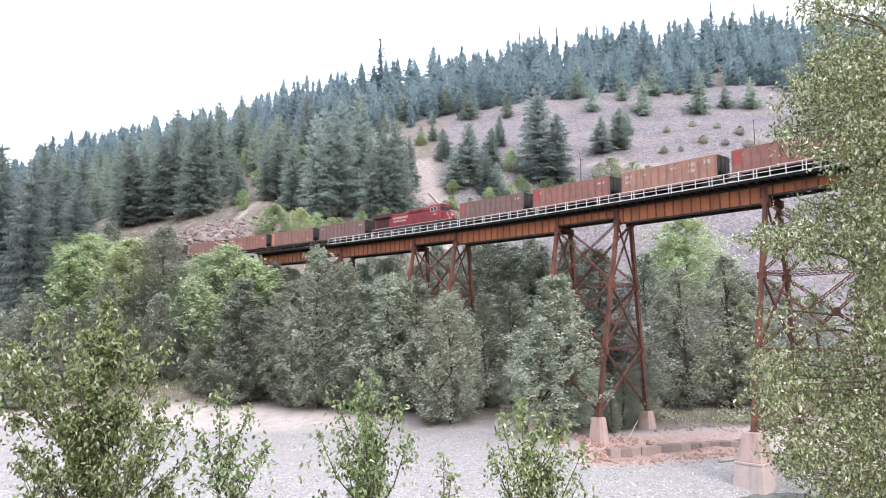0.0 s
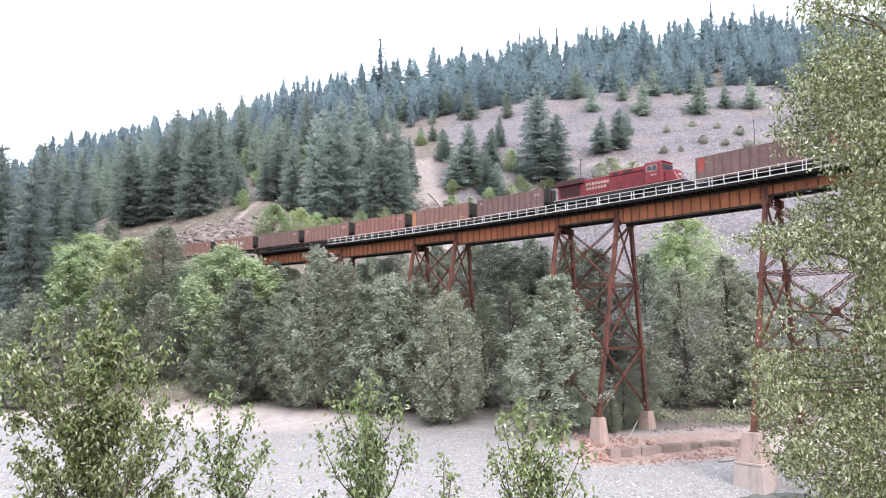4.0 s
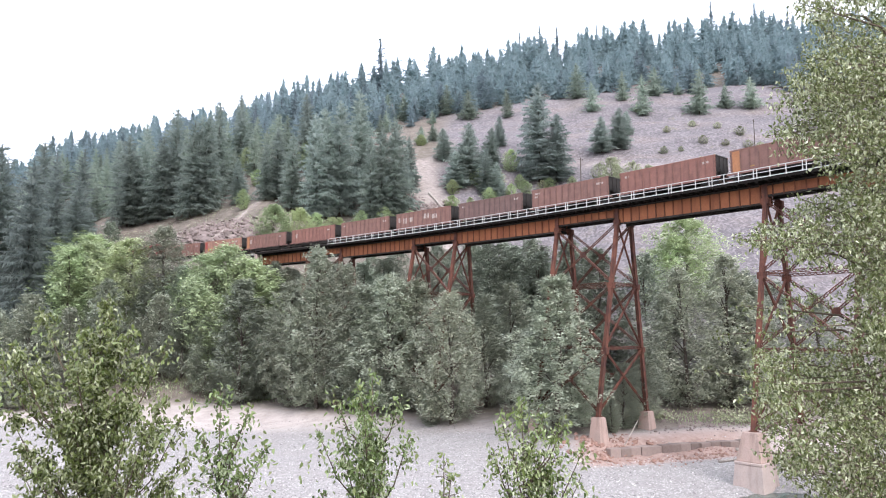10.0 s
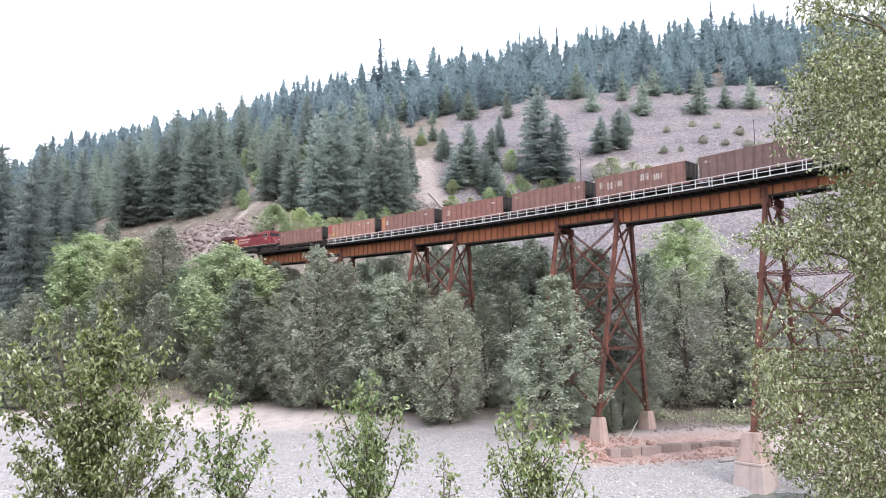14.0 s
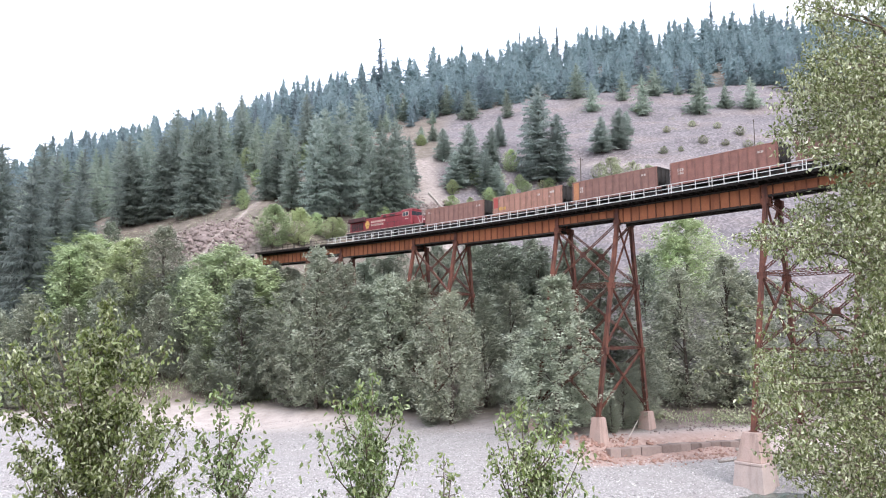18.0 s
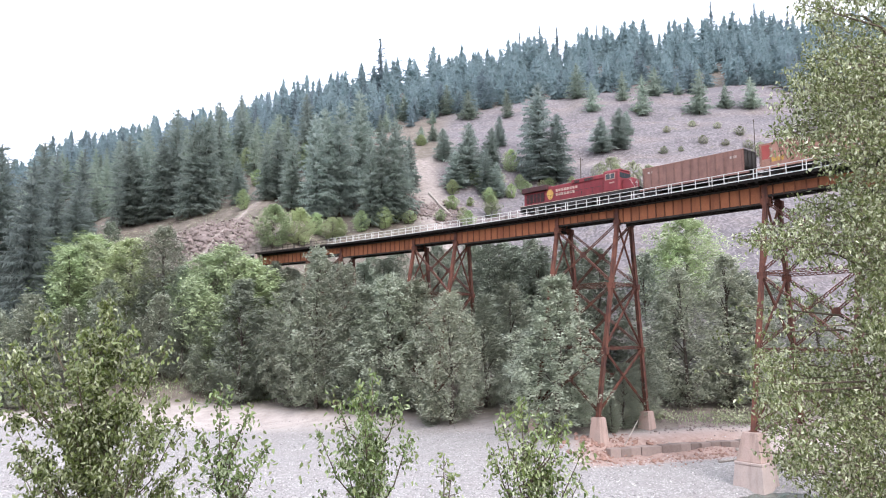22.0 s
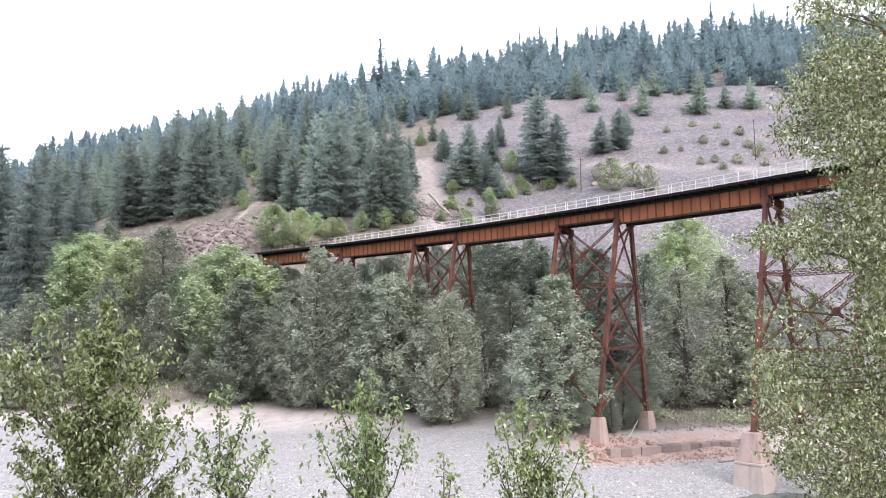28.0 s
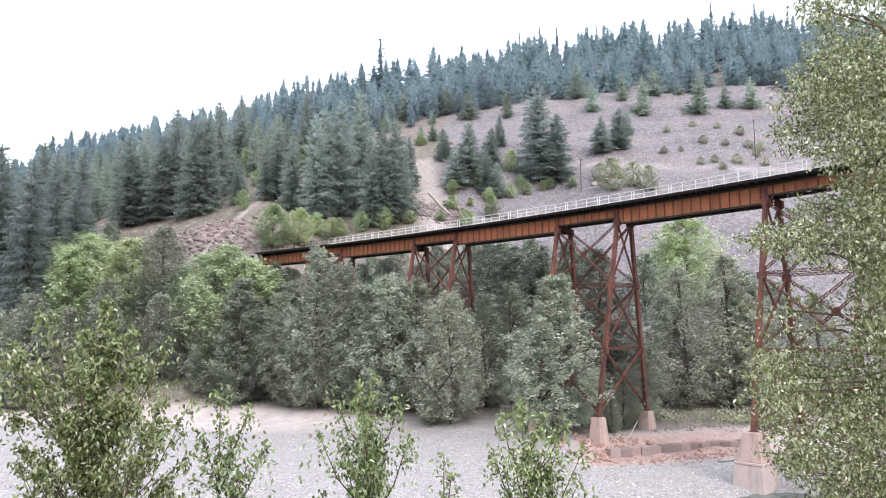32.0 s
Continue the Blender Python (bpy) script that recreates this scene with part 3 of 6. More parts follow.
M_STIFF = weathered("dark_rust_stiffener_steel", (0.2, 0.075, 0.04), (0.14, 0.052, 0.03), (0.07, 0.028, 0.02), 0.8)
M_BALLAST = weathered("grey_ballast", (0.2, 0.185, 0.175), (0.27, 0.25, 0.235), (0.11, 0.1, 0.09), 0.95, scale=5, streak=False, bumpy=1.0)
for row in SPANS:
    girder_span(*row)
TOWERS = [(-52.4, -42.2, 5.6), (-21.6, -11.4, 5.6), (9.35, 19.9, 5.3), (41.5, 51.9, 5.3), (72.6, 83.0, 9.0)]
for sa, sb, fz in TOWERS:
    bridge_tower(sa, sb, fz)
    for s in (sa, sb):
        for side in (1, -1):
            low = min(ground(*leg_pt(s, side, fz)[:2]), fz - 1.6)
            pedestal(s, side, fz, low)
bridge_deck()
for side in (1, -1):
    railing(side, -72.5, 74.5, M_WHITE, "white two-rail steel walkway railing along the bridge", 1.2, 2)
    railing(side, 75.0, 99.0, M_DARKSTEEL, "dark thin steel walkway railing at the far end of the bridge", 1.1, 2)
track()
abutment(100.4, 1)
abutment(-74.4, -1)


# ---------- the block wall by the river ----------
def block_wall():
    a, b = Vector((20.6, 90.6, 0)), Vector((42.5, 98.2, 0))
    n = 15
    way = (b - a).normalized()
    turn = math.degrees(math.atan2(way.y, way.x))
    base = thing("retaining_wall", "low retaining wall of weathered brown concrete blocks by the river", "retaining wall", at=pose(a.x, a.y, 0, 0, 0, turn))
    L = (b - a).length / n
    rnd = random.Random(3)
    for i in range(n):
        bm = bmesh.new()
        box(bm, 0.02, L - 0.02, -0.6, 0.6, -0.6, 1.4)
        bevel(bm, 0.05)
        ob = part("block", bm, M_BLOCK, base)
        ob.location = (i * L, rnd.uniform(-0.1, 0.1) + 0.25 * math.sin(i / n * 3.1), 0.28 + rnd.uniform(-0.05, 0.05))
        ob.rotation_euler = (radians(rnd.uniform(-2, 2)), radians(rnd.uniform(-1, 1)), radians(rnd.uniform(-3, 3)))


M_BLOCK = weathered("weathered_block", (0.23, 0.18, 0.16), (0.3, 0.24, 0.21), (0.12, 0.09, 0.08), 0.95, scale=0.9, streak=False, bumpy=0.6, vary=0.5)
block_wall()


# ---------- the train ----------
def paint(name, c, dirt=(0.06, 0.045, 0.04), fade=1.25):
    return weathered(name, c, tuple(v * fade for v in c), dirt, 0.65, scale=0.9, stain_at=(0.5, 0.8), bumpy=0.1)


CAR_PAINTS = [paint("brown_car_paint", (0.225, 0.122, 0.1)), paint("dark_brown_car_paint", (0.17, 0.106, 0.094)),
              paint("red_brown_car_paint", (0.25, 0.12, 0.096)), paint("tan_brown_car_paint", (0.33, 0.18, 0.135))]
M_BLACK = weathered("black_underframe", (0.02, 0.019, 0.019), (0.035, 0.032, 0.03), (0.06, 0.05, 0.042), 0.7)
M_ENDPANEL_RED = paint("faded_red_panel", (0.34, 0.07, 0.06))
M_ENDPANEL_OR = paint("faded_orange_panel", (0.42, 0.19, 0.09))
M_MARK = weathered("dirty_white_marking", (0.55, 0.5, 0.46), (0.42, 0.37, 0.33), (0.25, 0.17, 0.14), 0.7, scale=3)
M_MARKY = weathered("yellow_marking", (0.6, 0.38, 0.08), (0.5, 0.3, 0.06), (0.25, 0.14, 0.05), 0.7, scale=3)
M_LOCO = paint("red_locomotive_paint", (0.185, 0.03, 0.037), (0.085, 0.03, 0.032), 1.3)
M_LOCODARK = weathered("dark_red_grille", (0.07, 0.02, 0.02), (0.045, 0.02, 0.02), (0.02, 0.015, 0.015), 0.6)
M_LOCOWHITE = weathered("white_locomotive_lettering", (0.5, 0.4, 0.33), (0.42, 0.32, 0.27), (0.3, 0.13, 0.12), 0.6, scale=2)
M_GOLD = weathered("golden_crest", (0.6, 0.4, 0.1), (0.5, 0.3, 0.08), (0.3, 0.12, 0.05), 0.5, scale=2)
M_GLASS, _nt, _b = mat_base("dark_cab_glass", 0.06)
_b.inputs["Base Color"].default_value = (0.02, 0.025, 0.03, 1)
M_LAMP, _nt, _b = mat_base("headlight_lens", 0.1)
_b.inputs["Base Color"].default_value = (0.8, 0.8, 0.75, 1)
CACHE = {}


def cached(key, make, mat):
    if key not in CACHE:
        bm = bmesh.new()
        make(bm)
        CACHE[key] = mesh_of(key[0], bm, mat)
    return CACHE[key]


def wheel_mesh(bm):
    tube(bm, [Vector((0, -0.07, 0)), Vector((0, 0.05, 0)), Vector((0, 0.055, 0)), Vector((0, 0.08, 0))], [0.46, 0.455, 0.5, 0.5], 20)


def truck_frame(bm, base):
    for y in (0.95, -0.95):
        bar(bm, (-base / 2 - 0.3, y, 0.5), (base / 2 + 0.3, y, 0.5), 0.16, 0.22)
        bar(bm, (-0.35, y, 0.42), (0.35, y, 0.42), 0.2, 0.5)
        for x in (-base / 2, base / 2):
            bar(bm, (x - 0.2, y, 0.48), (x + 0.2, y, 0.48), 0.22, 0.34)
    bar(bm, (0, -1.0, 0.6), (0, 1.0, 0.6), 0.4, 0.3)
    for x in (-base / 2, base / 2):
        tube(bm, [Vector((x, -0.9, 0.46)), Vector((x, 0.9, 0.46))], [0.08, 0.08], 8)


def bogie(parent, x, base, axles):
    fr = part("truck", cached(("truck", base), lambda bm: truck_frame(bm, base), M_BLACK), M_BLACK, parent)
    fr.location = (x, 0, 0)
    for i in range(axles):
        ax = -base / 2 + base * i / (axles - 1)
        for y in (0.755, -0.755):
            w = part("wheel", cached(("wheel",), wheel_mesh, M_RAIL), M_RAIL, fr)
            w.location = (ax, y, 0.46)
            w.rotation_euler = (0, 0, 0 if y < 0 else math.pi)
    return fr


def gondola(kind, marks, end_panel=None):
    mat = CAR_PAINTS[kind]
    tone = ("brown", "dark brown", "reddish brown", "faded tan-brown")[kind]
    extra = {None: "", "red": " with a red end panel", "orange": " with an orange end panel"}[end_panel]
    base = thing("coal_gondola", f"weathered {tone} ribbed coal gondola{extra}", "freight car", "cars of the coal train")
    L, W, z0, z1 = 7.15, 1.5, 1.02, 3.86
    for y in (W, -W):
        def side(bm, y=y):
            box(bm, -L + 0.15, L - 0.15, y - 0.03, y + 0.03, z0, z1 - 0.1)
        part("side_sheet", cached(("side_sheet", kind, y), side, mat), mat, base)
        part("top_chord", cached(("top_chord", kind, y), lambda bm, y=y: box(bm, -L + 0.1, L - 0.1, y - 0.07, y + 0.1, z1 - 0.14, z1), mat), mat, base)
        part("side_sill", cached(("side_sill", kind, y), lambda bm, y=y: box(bm, -L - 0.4, L + 0.4, y - 0.08, y + 0.07, z0 - 0.16, z0 + 0.06), mat), mat, base)
        for i in range(13):
            x = -L + 0.32 + (2 * L - 0.64) * i / 12
            rib = part("rib", cached(("rib", kind, y > 0), lambda bm, y=y: box(bm, -0.055, 0.055, y * 1.02, y * 1.02 + (0.1 if y > 0 else -0.1), z0 + 0.06, z1 - 0.14), mat), mat, base)
            rib.location = (x, 0, 0)
    for x, sgn in ((L, 1), (-L, -1)):
        def end(bm, sgn=sgn):
            box(bm, sgn * (L - 0.2) - 0.03, sgn * (L - 0.2) + 0.03, -W, W, z0 + 0.75, z1 - 0.05)
            bar(bm, (sgn * (L - 0.2), 0, z0 + 0.8), (sgn * (L - 1.1), 0, z0 + 0.05), 2 * W - 0.06, 0.05, (sgn, 0, 1))
            box(bm, sgn * (L - 0.16) - 0.07, sgn * (L - 0.16) + 0.07, -W, W, z1 - 0.14, z1)
        part("end_wall", cached(("end_wall", sgn), end, M_BLACK), M_BLACK, base, "sooty black end wall")

        def posts(bm, sgn=sgn):
            for y in (-1.4, -0.5, 0.5, 1.4):
                bar(bm, (sgn * (L - 0.12), y, z0 - 0.1), (sgn * (L - 0.12), y, z1 - 0.1), 0.1, 0.1)
            for z in (1.5, 1.95, 2.4, 2.85):
                bar(bm, (sgn * (L - 0.06), -1.45, z), (sgn * (L - 0.06), -0.95, z), 0.03, 0.03)
        part("end_post", cached(("end_post", sgn), posts, M_BLACK), M_BLACK, base)

        def coupler(bm, sgn=sgn):
            bar(bm, (sgn * (L - 0.6), 0, 0.85), (sgn * (L + 0.8), 0, 0.85), 0.16, 0.2)
            box(bm, sgn * (L + 0.68) - 0.14, sgn * (L + 0.68) + 0.14, -0.18, 0.18, 0.7, 1.0)
        part("coupler", cached(("coupler", sgn), coupler, M_BLACK), M_BLACK, base)

    def under(bm):
        box(bm, -L, L, -0.3, 0.3, 0.72, 1.0)
        box(bm, -4.3, 4.3, -1.35, 1.35, 0.55, 1.0, 1.08)
    part("underframe", cached(("underframe",), under, M_BLACK), M_BLACK, base)

    def floor_pan(bm):
        box(bm, -L + 0.9, L - 0.9, -W + 0.04, W - 0.04, 1.0, 1.06)
    part("floor", cached(("floor_pan",), floor_pan, M_BLACK), M_BLACK, base)
    bogie(base, 5.9, 1.78, 2)
    bogie(base, -5.9, 1.78, 2)
    for y in (-1, 1):
        for i, (x, z, w, h) in enumerate(marks):
            if abs(w) < 0.01:
                continue
            bm = bmesh.new()
            m = M_MARKY if h < 0 else M_MARK
            h = abs(h)
            n = max(1, round(w / 0.34))
            for k in range(n):
                xx = x + k * w / n
                box(bm, xx, xx + w / n * 0.72, y * (W + 0.034) - 0.002, y * (W + 0.034) + 0.002, z, z + h)
            part("marking", bm, m, base, "worn lettering bars")
        if end_panel:
            bm = bmesh.new()
            box(bm, -L + 0.42, -L + 1.38, y * (W + 0.035) - 0.003, y * (W + 0.035) + 0.003, z0 + 1.0 if end_panel == "red" else z0 + 0.1, z1 - 0.2)
            part("end_panel", bm, M_ENDPANEL_RED if end_panel == "red" else M_ENDPANEL_OR, base, f"faded {end_panel} panel")
    return base


def locomotive(crest):
    label = "red diesel locomotive with " + ("a golden crest and white lettering" if crest else "white lettering on its long hood")
    base = thing("locomotive", label, "locomotive", "locomotives of the coal train")
    H = 10.6

    def put(name, mat, fn, label="", parent=None):
        bm = bmesh.new()
        fn(bm)
        return part(name, bm, mat, parent or base, label)
    put("frame", M_BLACK, lambda bm: (box(bm, -H, H, -1.5, 1.5, 1.25, 1.62), box(bm, -H, -H + 0.3, -1.5, 1.5, 0.7, 1.3), box(bm, H - 0.3, H, -1.5, 1.5, 0.5, 1.3)))
    for y in (-1.52, 1.52):
        put("sill_stripe", M_LOCOWHITE, lambda bm: box(bm, -H, H, y - 0.012, y + 0.012, 1.56, 1.64), "thin white sill stripe")
    hood = put("long_hood", M_LOCO, lambda bm: (box(bm, -6.2, 4.9, -0.98, 0.98, 1.64, 4.1), bevel(bm, 0.09)))
    put("hood_roof", M_LOCO, lambda bm: (box(bm, -1.0, 4.9, -1.12, 1.12, 3.75, 4.42), bevel(bm, 0.12)))
    rad = put("radiator_section", M_LOCO, lambda bm: (box(bm, -10.2, -6.2, -1.0, 1.0, 1.64, 3.62), bevel(bm, 0.05)))
    put("radiator_wing", M_LOCODARK, lambda bm: (box(bm, -10.35, -5.3, -1.52, 1.52, 3.62, 4.42, 0.97), bevel(bm, 0.06)), "dark flared radiator housing")
    for y in (-1, 1):
        for k in range(5):
            x = -9.7 + k * 0.72
            put("radiator_grille", M_LOCODARK, lambda bm: (box(bm, x, x + 0.6, y * 1.01 - 0.015, y * 1.01 + 0.015, 1.95, 3.4), [box(bm, x + 0.02, x + 0.58, y * 1.03 - 0.012, y * 1.03 + 0.012, 2.0 + j * 0.14, 2.07 + j * 0.14) for j in range(10)]), "", rad)
        for x, w in ((-0.3, 0.9), (1.5, 1.5)):
            put("side_vent", M_BLACK, lambda bm: [box(bm, x + j * 0.3, x + j * 0.3 + 0.24, y * 1.125 - 0.015, y * 1.125 + 0.015, 3.85, 4.25) for j in range(int(w / 0.3))], "", hood)
        for k in range(14):
            x = -6.0 + k * 0.76
            put("hood_door", M_LOCO, lambda bm: (box(bm, x, x + 0.7, y * 0.985 - 0.015, y * 0.985 + 0.015, 1.75, 3.55)), "", hood)
        # lettering, as bars
        for z, x0, n in ((3.12, -3.9 if crest else -5.0, 8), (2.5, -3.9 if crest else -5.0, 7)):
            put("lettering", M_LOCOWHITE, lambda bm: [box(bm, x0 + j * 0.52, x0 + j * 0.52 + 0.38, y * 1.005 - 0.006, y * 1.005 + 0.006, z, z + 0.38) for j in range(n)], "white lettering bars", hood)
        if crest:
            def shield(bm):
                pts = [(-5.0 - 0.62 * math.cos(t) * (1 if math.sin(t) > -0.2 else 0.85), 2.85 + 0.8 * math.sin(t)) for t in (2 * math.pi * i / 18 for i in range(18))]
                f = [bm.verts.new((px, y * 1.02, pz)) for px, pz in pts]
                g = [bm.verts.new((px, y * 0.99, pz)) for px, pz in pts]
                bm.faces.new(f)
                for i in range(18):
                    bm.faces.new((f[i], f[(i + 1) % 18], g[(i + 1) % 18], g[i]))
            put("crest", M_GOLD, shield, "golden oval crest", hood)
        put("number_bars", M_LOCOWHITE, lambda bm: [box(bm, 6.0 + j * 0.22, 6.15 + j * 0.22, y * 1.46 - 0.004, y * 1.46 + 0.004, 2.75, 2.95) for j in range(4)], "white bars")
        put("handrail", M_BLACK, lambda bm: ([bar(bm, (x, y * 1.45, 1.62), (x, y * 1.45, 2.65), 0.04, 0.04) for x in [-10.2 + 1.9 * j for j in range(8)]], bar(bm, (-10.2, y * 1.45, 2.65), (4.6, y * 1.45, 2.65), 0.04, 0.04)))
    cab = put("cab", M_LOCO, lambda bm: (box(bm, 4.9, 7.6, -1.45, 1.45, 1.64, 4.52), bevel(bm, 0.14)))
    put("cab_roof", M_LOCO, lambda bm: (box(bm, 4.8, 7.75, -1.3, 1.3, 4.5, 4.7, 0.9), bevel(bm, 0.06)), "", cab)
    for y in (-1.455, 1.455):
        put("side_window_frame", M_LOCOWHITE, lambda bm: box(bm, 5.35, 6.95, y - 0.02, y + 0.02, 3.32, 4.18), "pale window frame", cab)
        put("side_window", M_GLASS, lambda bm: (box(bm, 5.45, 6.1, y - 0.03, y + 0.03, 3.4, 4.1), box(bm, 6.2, 6.85, y - 0.03, y + 0.03, 3.4, 4.1)), "dark glass", cab)
    put("windscreen", M_GLASS, lambda bm: [box(bm, 7.58, 7.625, a, a + 0.62, 3.45, 4.2) for a in (-1.3, -0.65, 0.03, 0.68)], "dark glass", cab)

    def nose(bm):
        quadbox(bm, Matrix.Translation((8.5, 0, 2.45)), 1.9, 1.9, 1.62, 0.86)
        bevel(bm, 0.14)
    nz = put("short_hood", M_LOCO, nose)
    put("headlight", M_LAMP, lambda bm: (tube(bm, [Vector((9.3, -0.15, 2.6)), Vector((9.42, -0.15, 2.6))], [0.1, 0.1], 12), tube(bm, [Vector((9.3, 0.15, 2.6)), Vector((9.42, 0.15, 2.6))], [0.1, 0.1], 12)), "", nz)
    put("front_handrail", M_MARK, lambda bm: ([bar(bm, (10.4, y, 1.62), (10.4, y, 2.75), 0.045, 0.045) for y in (-1.4, -0.45, 0.45, 1.4)], bar(bm, (10.4, -1.4, 2.75), (10.4, 1.4, 2.75), 0.045, 0.045), [bar(bm, (9.3, y, 2.9), (10.5, y, 1.0), 0.05, 0.05) for y in (-1.45, 1.45)]), "pale end handrails")
    put("steps", M_BLACK, lambda bm: [box(bm, x - 0.3, x + 0.3, y - 0.15, y + 0.15, z, z + 0.05) for x in (-10.2, 10.2) for y in (-1.35, 1.35) for z in (0.4, 0.75, 1.1)])
    put("fuel_tank", M_BLACK, lambda bm: (box(bm, -2.9, 2.9, -1.35, 1.35, 0.35, 1.25), bevel(bm, 0.2)))
    put("exhaust_stack", M_BLACK, lambda bm: box(bm, 0.6, 1.9, -0.3, 0.3, 4.4, 4.6))
    put("roof_fan", M_BLACK, lambda bm: [tube(bm, [Vector((x, 0, 4.1)), Vector((x, 0, 4.2))], [0.55, 0.55], 16) for x in (-4.4, -2.9)])
    put("snow_plough", M_BLACK, lambda bm: bar(bm, (10.75, 0, 0.25), (10.55, 0, 0.85), 2.8, 0.08, (1, 0, 0.3)))
    put("coupler", M_BLACK, lambda bm: (bar(bm, (10.3, 0, 0.85), (10.85, 0, 0.85), 0.18, 0.22), bar(bm, (-10.3, 0, 0.85), (-11.2, 0, 0.85), 0.18, 0.22)))
    bogie(base, 6.7, 3.9, 3)
    bogie(base, -6.7, 3.9, 3)
    return base


TRAIN = []          # (thing, rest position on the line)
LETTERS = {
    "few": ((-6.2, 3.0, 0.75, 0.3), (5.3, 2.9, 0.9, 0.3)),
    "two": ((-6.4, 3.05, 1.1, 0.28), (-6.4, 2.55, 0.8, 0.28), (5.0, 2.9, 1.2, 0.28)),
    "rows": ((-6.3, 2.9, 1.1, 0.4), (-6.3, 2.2, 0.9, 0.35), (-3.4, 2.85, 0.4, 0.3), (0.6, 2.95, 0.9, 0.3), (3.2, 2.9, 1.0, 0.5), (5.3, 2.9, 0.9, 0.55), (3.2, 2.2, 0.9, 0.35)),
    "low": ((-6.4, 3.0, 0.8, 0.25), (-4.6, 1.5, 0.6, -0.12), (1.2, 1.5, 0.6, -0.12), (5.2, 1.45, 0.8, -0.25)),
    "scrawl": ((-6.3, 2.2, 0.8, 0.9), (-5.0, 1.9, 0.9, 1.0), (-3.6, 2.1, 1.1, 0.8), (0.4, 2.3, 1.3, 0.9), (2.1, 2.1, 1.6, 0.8)),
    "box": ((-5.9, 2.6, 0.9, 0.34), (-5.9, 2.15, 0.9, 0.34), (4.6, 2.9, 0.8, 0.26)),
    "ring": ((-6.3, 2.9, 0.9, 0.35), (-5.6, 1.6, 1.5, -0.5), (2.2, 2.9, 0.7, 0.3), (4.4, 2.95, 1.2, 0.34), (4.4, 2.35, 0.5, 0.3)),
}
AHEAD = [(33.4, 1, "few", "red"), (17.4, 2, "two", "red"), (1.4, 3, "rows", None), (-14.6, 2, "few", "red"), (-30.6, 0, "two", None), (-46.6, 1, "few", None)]
BEHIND = [(1, "few", None), (0, "low", "orange"), (2, "few", None), (0, "two", None), (1, "few", None), (0, "scrawl", None),
          (0, "few", None), (2, "box", None), (0, "box", "orange"), (3, "ring", "red"), (0, "few", None)]
for s, kind, marks, panel in AHEAD:
    TRAIN.append((gondola(kind, LETTERS[marks], panel), s))
TRAIN.append((locomotive(False), 53.0))
for i, (kind, marks, panel) in enumerate(BEHIND):
    TRAIN.append((gondola(kind, LETTERS[marks], panel), 72.6 + 16.0 * i))
TRAIN.append((locomotive(True), 251.1))


def advance(t):
    """How far the train has gone at t seconds: steady, with one short hesitation."""
    return 10.8 * min(t, 9.05) + 10.97 * max(0.0, t - 9.52)


def motions():
    stops = sorted([float(t) for t in range(0, 33) if t != 9] + [8.7, 9.02, 9.1, 9.28, 9.46, 9.56, 9.8])
    for ob, s0 in TRAIN:
        rows = []
        for t in stops:
            s = s0 - advance(t)
            rows.append((t, pose(*line_at(s), RAIL_Z, 0, 0, -math.degrees(line_angle(s)))))
        walk(ob, rows)


# ---------- trees and shrubs ----------
# needle colours are lifted and greyed to stand in for haze
M_FIR = foliage("fir_needles_haze_lifted", (0.22, 0.265, 0.24), (0.285, 0.335, 0.3), (0.35, 0.4, 0.355), 0.95, 0.62)
M_FIR_MID = foliage("hill_fir_needles_mid_haze", (0.225, 0.275, 0.235), (0.29, 0.345, 0.285), (0.35, 0.405, 0.33), 0.95, 0.64)
M_FIR_DARK = foliage("dark_fir_needles_haze_lifted", (0.175, 0.21, 0.195), (0.23, 0.272, 0.25), (0.285, 0.33, 0.3), 0.95, 0.6)
# the far firs are bluest: distance haze painted into the needles
M_FIR_HAZE = foliage("far_fir_needles_haze_tint", (0.205, 0.264, 0.285), (0.235, 0.296, 0.318), (0.265, 0.328, 0.345), 0.95, 0.64)
M_POPLAR = foliage("grey_green_poplar_leaves", (0.225, 0.247, 0.186), (0.308, 0.334, 0.256), (0.4, 0.428, 0.344), 0.8, 0.32, 0.8, (0.72, 1.3), 0.65)
# darker leaves for the trees behind: their deep shade is in the colour
M_BACK_SHADE = foliage("back_tree_leaves_with_shade", (0.175, 0.205, 0.16), (0.25, 0.285, 0.22), (0.33, 0.365, 0.285), 0.8, 0.32, 0.6, (0.7, 1.25), 0.65)
M_MAPLE = foliage("bright_maple_leaves", (0.27, 0.33, 0.175), (0.385, 0.455, 0.265), (0.5, 0.56, 0.37), 0.6, 0.42, tufts=0.6)
M_SHRUB = foliage("olive_shrub_leaves", (0.23, 0.25, 0.15), (0.36, 0.385, 0.25), (0.48, 0.5, 0.35), 0.6, 0.4)
# the palest leaf tone is a painted highlight for glints of sky
M_NEAR = foliage("glossy_poplar_leaves_with_glints", (0.035, 0.06, 0.02), (0.172, 0.232, 0.075), (0.54, 0.6, 0.39), 0.24, 0.37, 2.5)
# here the palest tone covers pale leaf backs and painted glints
M_NEAR_PALE = foliage("pale_backs_and_glints_poplar_leaves", (0.035, 0.055, 0.02), (0.18, 0.228, 0.088), (0.64, 0.69, 0.5), 0.22, 0.35, 2.5)
M_TWIG = weathered("brown_twigs", (0.13, 0.1, 0.07), (0.09, 0.07, 0.05), (0.05, 0.04, 0.03), 0.9, scale=6)


def raw_mesh(name, verts, faces, mat):
    me = bpy.data.meshes.new(name)
    me.from_pydata(verts, [], faces)
    me.materials.append(mat)
    return me


